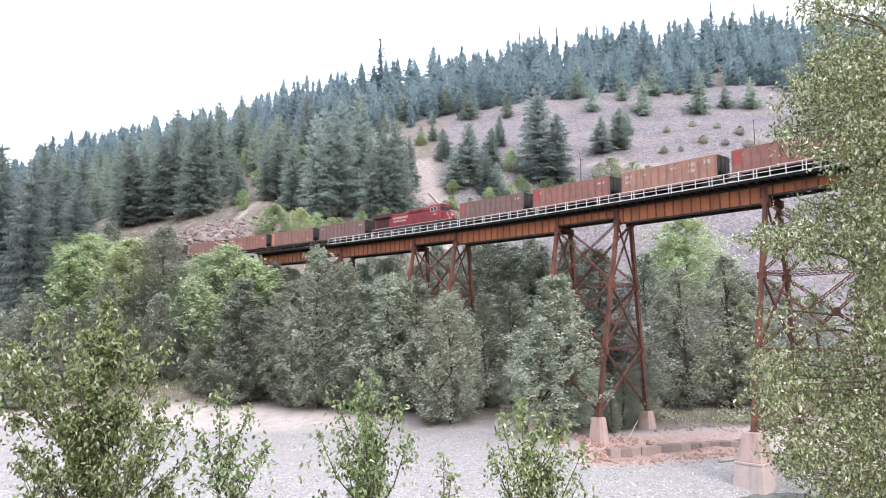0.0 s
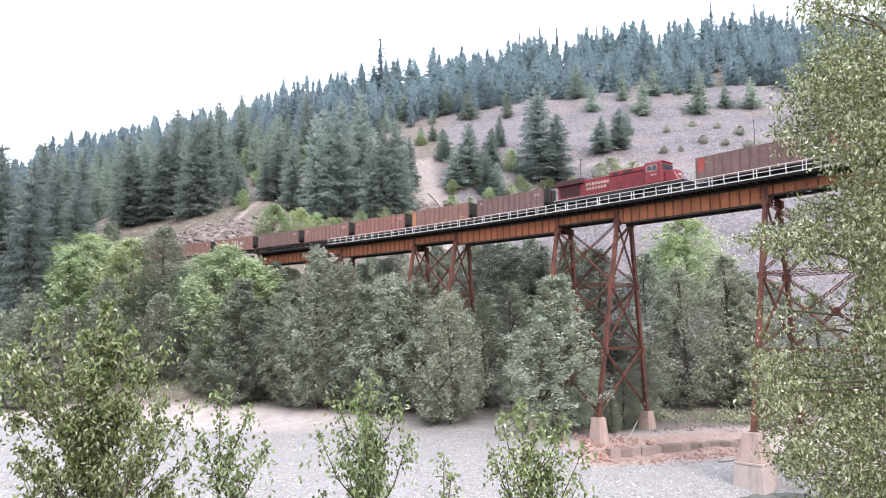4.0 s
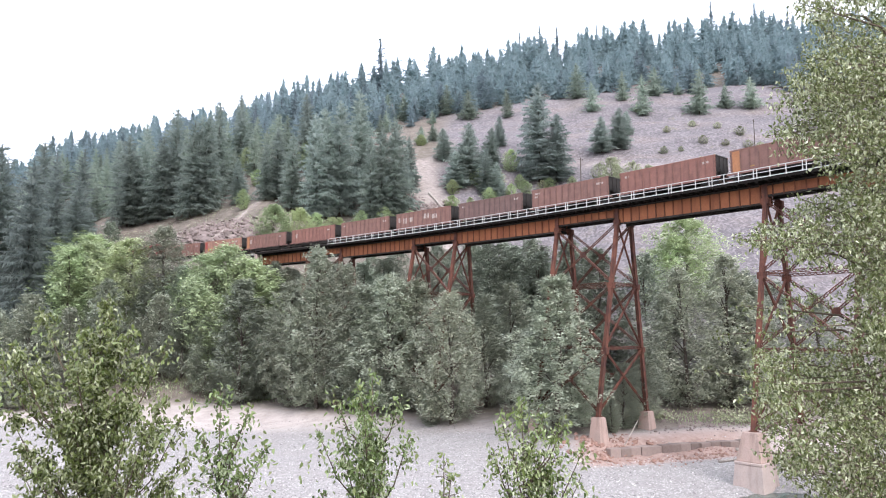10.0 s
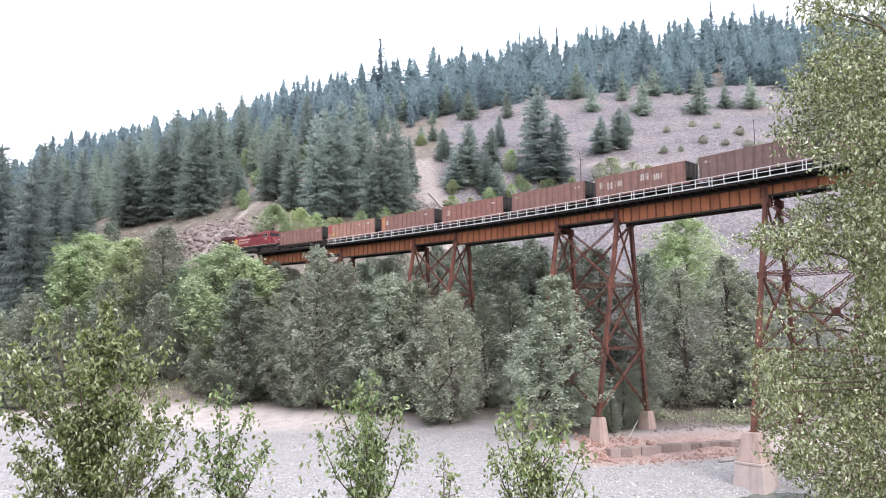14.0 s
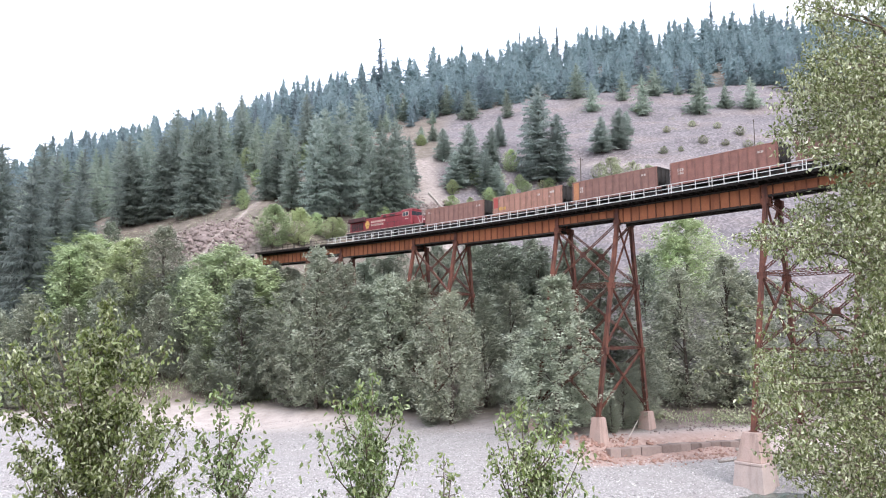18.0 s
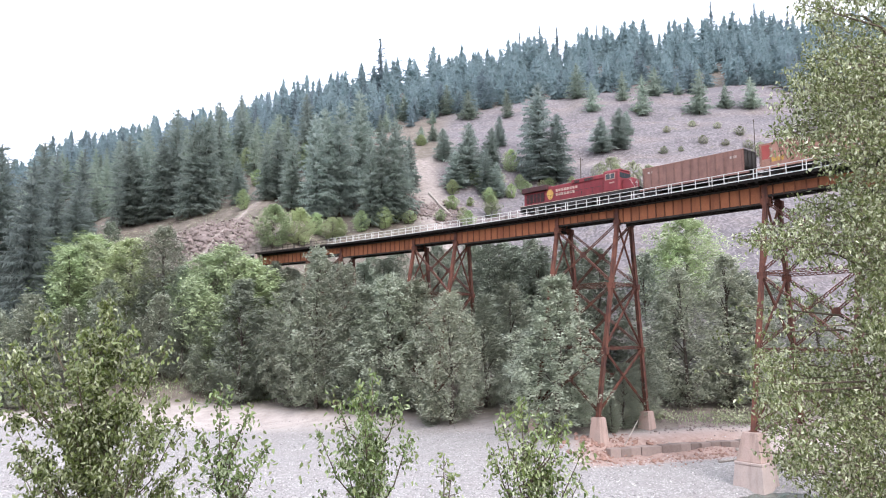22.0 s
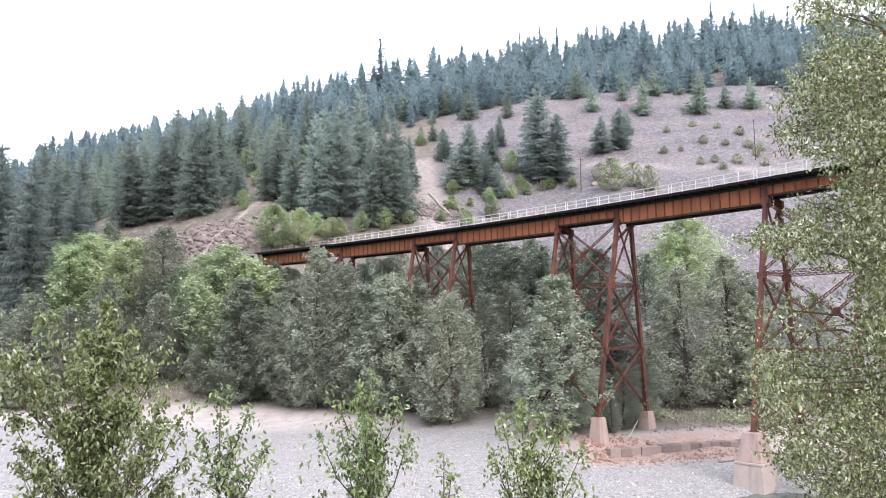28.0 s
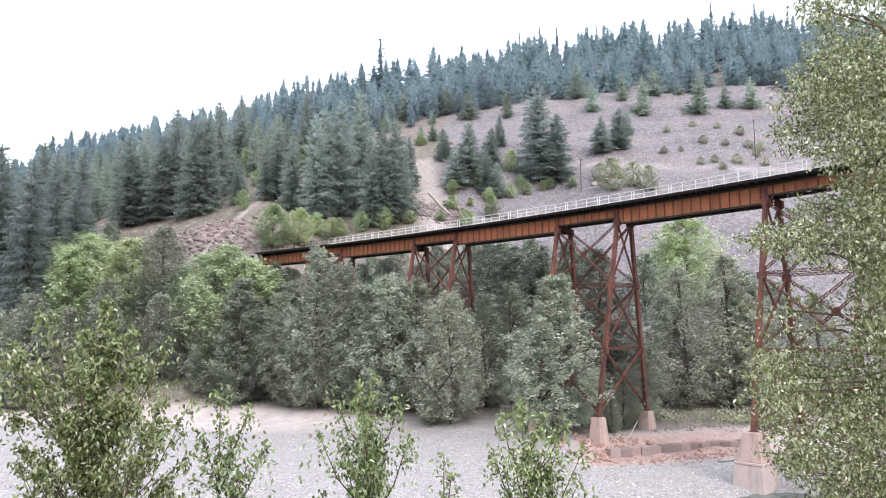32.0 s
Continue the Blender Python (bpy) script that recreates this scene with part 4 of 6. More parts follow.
def fir_mesh(seed, h, width, tiers, per, twigs, bare=0.1, gappy=0.0, coarse=0.01, core=0.5, taper=0.66):
    """The crown of a conifer: whorls of boughs, each an arched axis with feathered, hanging twigs."""
    r = random.Random(seed)
    V, F = [], []
    lean = r.uniform(0, 6.283)
    for i in range(tiers):
        t = (i + r.random() * 0.9) / tiers
        z = h * (bare + (1 - bare) * t)
        reach = width * ((1 - t) ** taper * 0.95 + 0.035) * r.uniform(0.8, 1.14)
        if t < 0.14:
            reach *= 0.6 + 2.8 * t
        n = max(4, round(per * (0.5 + 0.5 * (1 - t))))
        a0 = r.random() * 6.3
        for k in range(n):
            if r.random() < gappy:
                continue
            a = a0 + 6.283 * k / n + r.uniform(-0.35, 0.35)
            ln = reach * r.choice((0.62, 0.8, 0.92, 1.0, 1.12)) * r.uniform(0.85, 1.12) * (1 + 0.14 * math.cos(a - lean))
            lift, droop = 0.06 + 0.5 * t + r.uniform(-0.08, 0.1), r.uniform(0.2, 0.44) * (1 - 0.55 * t)
            dx, dy = math.cos(a), math.sin(a)
            zz = z + r.uniform(-0.45, 0.45) * h / tiers
            m = max(4, int(twigs * (0.45 + 0.55 * ln / width)))
            b = len(V)
            for j in range(m + 1):
                q = j / m
                V.append((dx * ln * q, dy * ln * q, zz + ln * (lift * q - droop * q * q)))
            for j in range(1, m):
                q = j / m
                side = 1 if j % 2 else -1
                tl = (ln * (0.34 * (1 - q) + 0.13) + coarse * h) * r.uniform(0.6, 1.3)
                if q < 0.22:
                    tl *= 0.6
                fw, sd = r.uniform(0.35, 0.75), side * r.uniform(0.55, 0.95)
                x, y, w = V[b + j]
                V.append((x + (dx * fw - dy * sd) * tl, y + (dy * fw + dx * sd) * tl, w - tl * r.uniform(0.08, 0.55)))
                F.append((b + j, b + j + 1, len(V) - 1) if side > 0 else (b + j + 1, b + j, len(V) - 1))
                if r.random() < 0.55:
                    V.append((x + dx * tl * r.uniform(0.1, 0.5) - dy * sd * tl * 0.25, y + dy * tl * r.uniform(0.1, 0.5) + dx * sd * tl * 0.25, w - tl * r.uniform(0.4, 0.8)))
                    F.append((b + j - 1, b + j + 1, len(V) - 1))
    layers = max(6, tiers // 2)
    for i in range(layers):
        t = i / layers
        z = h * (bare + (1 - bare) * t)
        reach = width * ((1 - t) ** taper * 0.92 + 0.01) * core
        b = len(V)
        V.append((0, 0, min(h, z + 1.7 * h / layers)))
        for k in range(9):
            a, d = 0.698 * k + i, reach * r.uniform(0.35, 1.3)
            V.append((math.cos(a) * d, math.sin(a) * d, z + r.uniform(-0.5, 0.4) * h / layers))
        F += [(b, b + 1 + k, b + 1 + (k + 1) % 9) for k in range(9) if r.random() < 0.8]
    b = len(V)
    for k in range(5):
        a = 1.257 * k
        V += [(math.cos(a) * 0.12, math.sin(a) * 0.12, h * 0.93), (math.cos(a + 0.9) * 0.12, math.sin(a + 0.9) * 0.12, h * 0.93), (0, 0, h * 1.01)]
        F.append((b + 3 * k, b + 3 * k + 1, b + 3 * k + 2))
    return V, F


def conifer(seed, h, width, tiers, per, sprays, mat, label, bare=0.1, gappy=0.0, group="conifers on the hillside", coarse=0.01, core=0.5, taper=0.66):
    base = thing("conifer", label, "conifer tree", group)
    bm = bmesh.new()
    rr = 0.009 * h
    tube(bm, [Vector((0, 0, -0.8)), Vector((0.02 * h * 0.1, 0, h * 0.35)), Vector((0, 0.01 * h * 0.1, h * 0.7)), Vector((0, 0, h * 0.97))], [rr * 1.2, rr * 0.8, rr * 0.3, 0.02], 6)
    part("trunk", bm, M_BARK, base)
    V, F = fir_mesh(seed, h, width, tiers, per, sprays, bare, gappy, coarse, core, taper)
    part("crown", raw_mesh("crown", V, F, mat), mat, base)
    return base


def stand(kinds, rows, seed, stretch=1.0, sink=0.3, relabel=None):
    """Copies of the kinds (thing, height) at rows of (x, y, height)."""
    r = random.Random(seed)
    for x, y, h in rows:
        ob, hh = kinds[r.randrange(len(kinds))]
        k = max(h, 1.5) / hh
        w = k ** 0.75 * stretch * r.uniform(0.88, 1.12)
        m = pose(x, y, ground(x, y) - sink, r.uniform(-2, 2), r.uniform(-2, 2), r.uniform(0, 360)) @ Matrix.Diagonal((w, w, k, 1))
        c = copy_thing(ob, m)
        if relabel:
            tagged(c, relabel)


def drop(kinds):
    """Takes the patterns away once the copies stand."""
    for ob, _ in kinds:
        for o in (*ob.children_recursive, ob):
            bpy.data.objects.remove(o)


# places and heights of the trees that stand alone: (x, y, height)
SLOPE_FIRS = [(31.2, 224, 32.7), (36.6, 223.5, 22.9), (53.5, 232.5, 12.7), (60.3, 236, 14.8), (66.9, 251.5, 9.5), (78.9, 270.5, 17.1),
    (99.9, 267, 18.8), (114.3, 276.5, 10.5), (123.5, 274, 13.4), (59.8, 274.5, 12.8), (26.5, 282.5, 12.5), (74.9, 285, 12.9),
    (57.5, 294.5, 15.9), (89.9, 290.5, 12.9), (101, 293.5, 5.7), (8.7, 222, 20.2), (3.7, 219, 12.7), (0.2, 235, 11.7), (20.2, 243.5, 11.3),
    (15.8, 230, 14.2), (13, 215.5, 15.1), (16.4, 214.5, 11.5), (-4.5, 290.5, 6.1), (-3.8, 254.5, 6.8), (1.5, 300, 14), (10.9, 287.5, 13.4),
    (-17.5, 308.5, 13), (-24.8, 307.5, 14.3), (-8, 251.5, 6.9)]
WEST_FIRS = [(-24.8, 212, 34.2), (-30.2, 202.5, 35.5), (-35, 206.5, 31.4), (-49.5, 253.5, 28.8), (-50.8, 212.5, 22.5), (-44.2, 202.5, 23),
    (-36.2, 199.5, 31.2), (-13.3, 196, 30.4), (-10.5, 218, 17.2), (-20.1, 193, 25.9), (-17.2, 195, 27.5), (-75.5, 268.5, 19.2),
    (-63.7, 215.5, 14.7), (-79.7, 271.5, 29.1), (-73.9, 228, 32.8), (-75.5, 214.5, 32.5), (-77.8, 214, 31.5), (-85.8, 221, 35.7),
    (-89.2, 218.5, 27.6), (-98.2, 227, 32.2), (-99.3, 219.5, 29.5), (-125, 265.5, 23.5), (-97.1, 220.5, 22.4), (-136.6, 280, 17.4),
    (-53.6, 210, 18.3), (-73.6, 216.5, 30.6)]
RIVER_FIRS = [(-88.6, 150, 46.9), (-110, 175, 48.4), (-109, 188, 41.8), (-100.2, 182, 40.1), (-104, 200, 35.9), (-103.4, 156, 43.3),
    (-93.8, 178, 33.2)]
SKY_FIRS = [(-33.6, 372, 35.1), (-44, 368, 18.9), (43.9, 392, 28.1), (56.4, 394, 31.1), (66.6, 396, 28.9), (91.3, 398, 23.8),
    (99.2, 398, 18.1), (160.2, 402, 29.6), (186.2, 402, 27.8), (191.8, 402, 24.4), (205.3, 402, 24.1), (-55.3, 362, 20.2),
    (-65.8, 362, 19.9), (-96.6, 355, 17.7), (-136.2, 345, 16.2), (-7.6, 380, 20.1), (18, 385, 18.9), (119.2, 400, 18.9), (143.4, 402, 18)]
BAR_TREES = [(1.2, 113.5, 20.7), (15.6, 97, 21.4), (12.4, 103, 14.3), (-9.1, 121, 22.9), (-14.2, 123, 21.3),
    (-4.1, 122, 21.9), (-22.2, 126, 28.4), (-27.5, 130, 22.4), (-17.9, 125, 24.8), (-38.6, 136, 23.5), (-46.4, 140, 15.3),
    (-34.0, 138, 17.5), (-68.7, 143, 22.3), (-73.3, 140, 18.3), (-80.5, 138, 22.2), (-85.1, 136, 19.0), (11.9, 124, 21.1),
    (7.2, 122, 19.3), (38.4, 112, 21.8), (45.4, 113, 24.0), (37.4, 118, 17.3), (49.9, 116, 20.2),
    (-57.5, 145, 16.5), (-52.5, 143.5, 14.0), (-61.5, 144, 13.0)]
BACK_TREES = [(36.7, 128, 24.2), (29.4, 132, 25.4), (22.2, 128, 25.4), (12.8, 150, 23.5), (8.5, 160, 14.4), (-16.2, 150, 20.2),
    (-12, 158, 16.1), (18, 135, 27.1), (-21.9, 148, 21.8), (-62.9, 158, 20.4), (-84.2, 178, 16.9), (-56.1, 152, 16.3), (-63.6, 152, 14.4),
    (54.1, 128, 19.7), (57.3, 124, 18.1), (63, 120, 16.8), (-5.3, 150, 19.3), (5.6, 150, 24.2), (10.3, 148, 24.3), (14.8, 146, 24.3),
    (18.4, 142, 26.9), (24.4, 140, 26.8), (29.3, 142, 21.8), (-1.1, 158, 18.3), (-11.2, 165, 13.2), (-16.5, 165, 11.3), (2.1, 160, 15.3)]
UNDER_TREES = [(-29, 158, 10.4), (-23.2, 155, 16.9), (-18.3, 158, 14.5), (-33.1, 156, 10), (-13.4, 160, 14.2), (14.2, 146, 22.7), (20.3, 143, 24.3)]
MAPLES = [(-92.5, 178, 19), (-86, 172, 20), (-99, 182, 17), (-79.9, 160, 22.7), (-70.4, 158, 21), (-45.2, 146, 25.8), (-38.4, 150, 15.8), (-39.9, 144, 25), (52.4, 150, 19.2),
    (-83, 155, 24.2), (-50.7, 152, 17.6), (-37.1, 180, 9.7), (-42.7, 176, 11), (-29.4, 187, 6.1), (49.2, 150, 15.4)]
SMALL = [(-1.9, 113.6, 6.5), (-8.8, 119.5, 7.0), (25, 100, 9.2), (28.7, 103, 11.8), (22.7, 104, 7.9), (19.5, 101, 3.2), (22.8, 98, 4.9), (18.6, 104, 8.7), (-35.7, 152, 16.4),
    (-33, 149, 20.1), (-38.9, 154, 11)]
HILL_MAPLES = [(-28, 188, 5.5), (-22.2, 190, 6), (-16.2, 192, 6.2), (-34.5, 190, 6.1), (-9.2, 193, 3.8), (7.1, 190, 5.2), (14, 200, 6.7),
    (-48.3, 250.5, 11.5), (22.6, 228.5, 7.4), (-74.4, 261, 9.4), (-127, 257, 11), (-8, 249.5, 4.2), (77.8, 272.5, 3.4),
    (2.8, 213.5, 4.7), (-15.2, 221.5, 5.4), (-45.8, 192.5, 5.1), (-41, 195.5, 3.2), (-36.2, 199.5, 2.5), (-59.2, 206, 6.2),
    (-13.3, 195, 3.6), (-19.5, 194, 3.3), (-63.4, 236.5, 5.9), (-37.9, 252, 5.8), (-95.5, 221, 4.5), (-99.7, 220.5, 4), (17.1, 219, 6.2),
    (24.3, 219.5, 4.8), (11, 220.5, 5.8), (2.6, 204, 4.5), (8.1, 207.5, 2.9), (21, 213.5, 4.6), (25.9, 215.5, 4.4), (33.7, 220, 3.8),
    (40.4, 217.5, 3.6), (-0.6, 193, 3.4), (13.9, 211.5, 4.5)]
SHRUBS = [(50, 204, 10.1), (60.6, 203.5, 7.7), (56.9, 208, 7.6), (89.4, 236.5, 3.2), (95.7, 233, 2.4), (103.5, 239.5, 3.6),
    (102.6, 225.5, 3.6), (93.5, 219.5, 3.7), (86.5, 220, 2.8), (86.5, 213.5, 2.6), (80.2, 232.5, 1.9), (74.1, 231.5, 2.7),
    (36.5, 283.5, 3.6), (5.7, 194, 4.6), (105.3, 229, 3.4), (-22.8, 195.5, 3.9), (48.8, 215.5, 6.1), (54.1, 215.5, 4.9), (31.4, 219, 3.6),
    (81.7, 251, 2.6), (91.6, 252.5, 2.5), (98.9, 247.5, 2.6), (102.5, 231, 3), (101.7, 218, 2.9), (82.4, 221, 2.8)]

FIR_A = [(conifer(11 + i, 20.0, (4.4, 4.9, 4.0, 4.6)[i], 54, 12, 17, M_FIR, "dark green fir with drooping layered boughs on the slope", 0.04, 0.1, core=0.34), 20.0) for i in range(4)]
FIR_B = [(conifer(31 + i, 16.0, (4.0, 4.6, 3.7)[i], 26, 9, 12, M_FIR_HAZE, "slender fir on the stony hillside, haze put into its needle colour", 0.03, 0.05, coarse=0.012, core=0.42), 16.0) for i in range(3)]
FIR_M = [(conifer(41 + i, 16.0, (4.3, 4.8, 4.0)[i], 27, 9, 13, M_FIR_MID, "green fir on the stony hillside", 0.02, 0.05, coarse=0.011, core=0.42), 16.0) for i in range(3)]
FIR_OLD = [(conifer(71, 32.0, 6.4, 56, 12, 18, M_FIR_DARK, "big dark fir with ragged boughs standing alone on the slope", 0.02, 0.12, coarse=0.008, core=0.5, taper=0.55), 32.0)]
FIR_TALL = [(conifer(51 + i, 40.0, (8.0, 7.0)[i], 66, 12, 26, M_FIR_DARK, "tall dark riverside fir with layered drooping boughs", 0.06, 0.2, "firs by the river", 0.006, 0.26), 40.0) for i in range(2)]
FIR_SNAG = [(conifer(61 + i, 24.0, 4.4, 22, 7, 10, M_FIR_HAZE, "tall ragged fir standing above the ridge line", 0.05, 0.15, "conifers on the ridge", 0.012, 0.3), 24.0) for i in range(2)]
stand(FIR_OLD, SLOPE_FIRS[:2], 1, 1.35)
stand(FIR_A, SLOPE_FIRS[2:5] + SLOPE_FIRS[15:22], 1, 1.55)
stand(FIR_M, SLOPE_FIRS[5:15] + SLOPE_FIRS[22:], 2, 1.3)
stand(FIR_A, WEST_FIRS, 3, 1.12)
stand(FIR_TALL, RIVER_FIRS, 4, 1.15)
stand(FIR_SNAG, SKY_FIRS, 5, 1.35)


def wooded(u, y):
    """How thickly the firs stand on the hillside."""
    if u > 0.0:
        edge = 296 - 8 * u + 14 * noise.noise((u * 22, 3, 1))
        return 1.0 if y > edge else 0.0
    if u > -0.16:
        edge = 262 + (u + 0.16) / 0.16 * 36 + 20 * noise.noise((u * 18, 7, 1))
        return 1.0 if y > edge else 0.0
    return 0.9 if y > 232 - 40 * min(0.12, -0.16 - u) else 0.0


def hillside_firs():
    r = random.Random(77)
    near, far = [], []
    tries = 0
    while len(near) < 230 and tries < 9000:
        tries += 1
        u = r.uniform(-0.74, 0.62)
        y = r.uniform(205, 335)
        x = u * y
        if r.random() > wooded(u, y):
            continue
        if any((x - a) ** 2 + (y - b) ** 2 < 26 for a, b, _ in near):
            continue
        near.append((x, y, r.uniform(10, 18) * (1.2 if u < -0.12 else 1.0)))
    stand(FIR_M, [p for p in near if p[1] < 285], 8, 1.15)
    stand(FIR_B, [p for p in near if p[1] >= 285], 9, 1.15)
    shapes = [fir_mesh(90 + i, 15.0, (4.3, 4.9, 3.9, 4.6)[i], 15, 7, 6, 0.03, 0.05, 0.014, 0.5, 0.66) for i in range(4)]
    V, F = [], []
    count = 0
    while count < 1300:
        u = r.uniform(-0.9, 0.85)
        y = r.uniform(300, 425)
        x = u * y
        if wooded(u, y) < 0.5:
            continue
        z, k = ground(x, y) - 0.3, r.uniform(0.72, 1.3) * (1.3 if y > 365 else 1.0)
        w = k * r.uniform(1.0, 1.4)
        a = r.uniform(0, 6.28)
        ca, sa = math.cos(a) * w, math.sin(a) * w
        sv, sf = shapes[count % 4]
        b = len(V)
        V += [(x + ca * p - sa * q, y + sa * p + ca * q, z + k * h) for p, q, h in sv]
        F += [tuple(i + b for i in f) for f in sf]
        count += 1
    # the ridge takes the haze-tinted needle colour
    ob = new("ridge_forest", raw_mesh("ridge_forest", V, F, M_FIR_HAZE))
    tagged(ob, "dense fir forest along the ridge, haze put into its colour", "forest", "", "stuff")


hillside_firs()
drop(FIR_A + FIR_B + FIR_M + FIR_OLD + FIR_TALL + FIR_SNAG)


def leafy_mesh(seed, h, width, limbs, leaves, size, low=0.06, peak=0.38, point=1.0, climb=1.0):
    """The crown of a broad-leaved tree: rising limbs, each with tufts of small leaves towards its tip."""
    r = random.Random(seed)
    V, F, tips, tones = [], [], [], []
    for c in range(limbs):
        t = low + (1 - low) * ((c + r.random()) / limbs) ** 0.92
        prof = min(1.0, (t + 0.08) / peak) ** 0.6 if t < peak else max(0.0, 1 - ((t - peak) / (1.02 - peak)) ** (1.6 * point)) ** 0.8
        a = c * 2.4 + r.uniform(-0.5, 0.5)
        lobe = 1 + 0.2 * math.sin(a * 3 + seed) + 0.14 * math.sin(a * 5 + t * 9 + seed * 2)
        d = width * prof * lobe * math.sqrt(r.uniform(0.45, 1.0))
        tip = (math.cos(a) * d, math.sin(a) * d, h * t)
        tips.append(tip)
        drop_z = min(d * climb * r.uniform(0.7, 1.3), h * t * 0.75)
        tufts = 3
        shade = r.random()
        for j in range(tufts):
            q = 1.0 - 0.62 * (j / tufts) * r.uniform(0.8, 1.2)
            tx, ty = tip[0] * q + r.gauss(0, 0.02) * h, tip[1] * q + r.gauss(0, 0.02) * h
            tz = tip[2] - drop_z * (1 - q) + r.gauss(0, 0.008) * h
            cr = width * r.uniform(0.07, 0.125) * (0.65 + 0.35 * prof)
            tone = min(1.0, max(0.0, 0.6 * shade + 0.4 * r.random()))
            for _ in range(int(leaves / tufts * r.uniform(0.5, 1.5))):
                p, o, u = r.gauss(0, 0.66), r.gauss(0, 0.66), r.gauss(0, 0.5)
                x, y, z = tx + p * cr, ty + o * cr, max(0.12, tz + u * cr * 1.2 + 0.35 * cr)
                l = size * r.uniform(0.55, 1.3)
                w = l * r.uniform(0.4, 0.65)
                b1, b2 = r.uniform(0, 6.283), r.uniform(-0.75, 0.5)
                ux, uy, uz = math.cos(b1) * math.cos(b2) * l, math.sin(b1) * math.cos(b2) * l, math.sin(b2) * l
                vx, vy, vz = -math.sin(b1) * w, math.cos(b1) * w, r.uniform(-0.5, 0.5) * w
                b = len(V)
                V += [(x - ux / 2, y - uy / 2, z - uz / 2), (x + ux * 0.3 + vx * 0.7, y + uy * 0.3 + vy * 0.7, z + uz * 0.3 + vz * 0.7),
                      (x + ux * 0.5 - vx * 0.6, y + uy * 0.5 - vy * 0.6, z + uz * 0.5 - vz * 0.6)]
                F.append((b, b + 1, b + 2))
                tones += [tone] * 3
    r.shuffle(tips)
    return V, F, tips, tones


def broadleaf(seed, h, width, clumps, leaves, size, mat, name, label, category, group, low=0.06, peak=0.38, point=1.0, climb=1.0):
    base = thing(name, label, category, group)
    V, F, tips, tones = leafy_mesh(seed, h, width, clumps, leaves, size, low, peak, point, climb)
    r = random.Random(seed)
    bm = bmesh.new()
    sway = [Vector((r.uniform(-0.3, 0.3), r.uniform(-0.3, 0.3), h * k)) for k in (0.0, 0.25, 0.5, 0.75, 0.95)]
    sway[0] = Vector((0, 0, -0.8))
    rr = 0.012 * h
    tube(bm, sway, [rr * 1.3, rr, rr * 0.75, rr * 0.45, 0.03], 7)
    trunk = part("trunk", bm, M_BARK, base)
    bm = bmesh.new()
    for i in range(min(22, len(tips))):
        x, y, z = tips[i]
        t = max(0.06, z / h - 0.14)
        k = min(3, int(t * 4))
        root = sway[k].lerp(sway[k + 1], t * 4 - k) if k < 4 else sway[4]
        tip = Vector((x * 0.6, y * 0.6, z * 0.96))
        mid = root.lerp(tip, 0.5) + Vector((0, 0, 0.08 * h * r.random()))
        tube(bm, [root, mid, tip], [rr * 0.4, rr * 0.25, 0.02], 4, False)
    part("branchwork", bm, M_BARK, base, "", "stuff")
    crown = raw_mesh("crown", V, F, mat)
    crown.attributes.new("tone", "FLOAT", "POINT").data.foreach_set("value", tones)
    part("crown", crown, mat, base)
    return base


POPLARS = [(broadleaf(100 + i, 20.0, (5.2, 6.2, 4.6, 5.6, 5.0)[i], 200, 118, 0.34, M_POPLAR, "poplar_tree", "grey-green young poplar leafy down to the river bar",
            "deciduous tree", "poplars along the river bar", (0.03, 0.06, 0.04, 0.08, 0.05)[i], (0.34, 0.4, 0.45, 0.3, 0.38)[i]), 20.0) for i in range(5)]
# the back trees, grouped as alders; the species is assumed, the darkness is painted shade
BACK_KINDS = [(broadleaf(140 + i, 20.0, (5.6, 6.4, 5.0)[i], 170, 105, 0.36, M_BACK_SHADE, "alder_tree", "broad-leaved tree behind the poplars, shade put into its leaf colour",
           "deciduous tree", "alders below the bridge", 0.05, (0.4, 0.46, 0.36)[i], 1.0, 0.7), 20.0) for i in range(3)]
MAPLE_KINDS = [(broadleaf(120 + i, 14.0, (5.6, 6.4)[i], 140, 125, 0.36, M_MAPLE, "maple_tree", "bright green bigleaf maple with a rounded crown",
                "deciduous tree", "maples below the line", 0.05, 0.5, 1.0, 0.45), 14.0) for i in range(2)]
SHRUB_KINDS = [(broadleaf(130 + i, 4.0, 2.3, 50, 80, 0.22, M_SHRUB, "shrub", "low olive-green shrub on the stony slope", "shrub", "shrubs on the slope", 0.02, 0.5), 4.0) for i in range(2)]
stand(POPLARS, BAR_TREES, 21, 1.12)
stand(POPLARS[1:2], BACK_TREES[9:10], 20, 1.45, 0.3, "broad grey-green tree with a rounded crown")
stand(BACK_KINDS, BACK_TREES[:9] + BACK_TREES[10:] + UNDER_TREES, 22, 1.15)
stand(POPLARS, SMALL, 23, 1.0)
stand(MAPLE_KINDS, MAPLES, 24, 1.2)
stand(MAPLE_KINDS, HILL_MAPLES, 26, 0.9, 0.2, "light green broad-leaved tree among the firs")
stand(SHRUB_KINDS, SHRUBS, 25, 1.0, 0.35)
drop(POPLARS + BACK_KINDS + MAPLE_KINDS + SHRUB_KINDS)


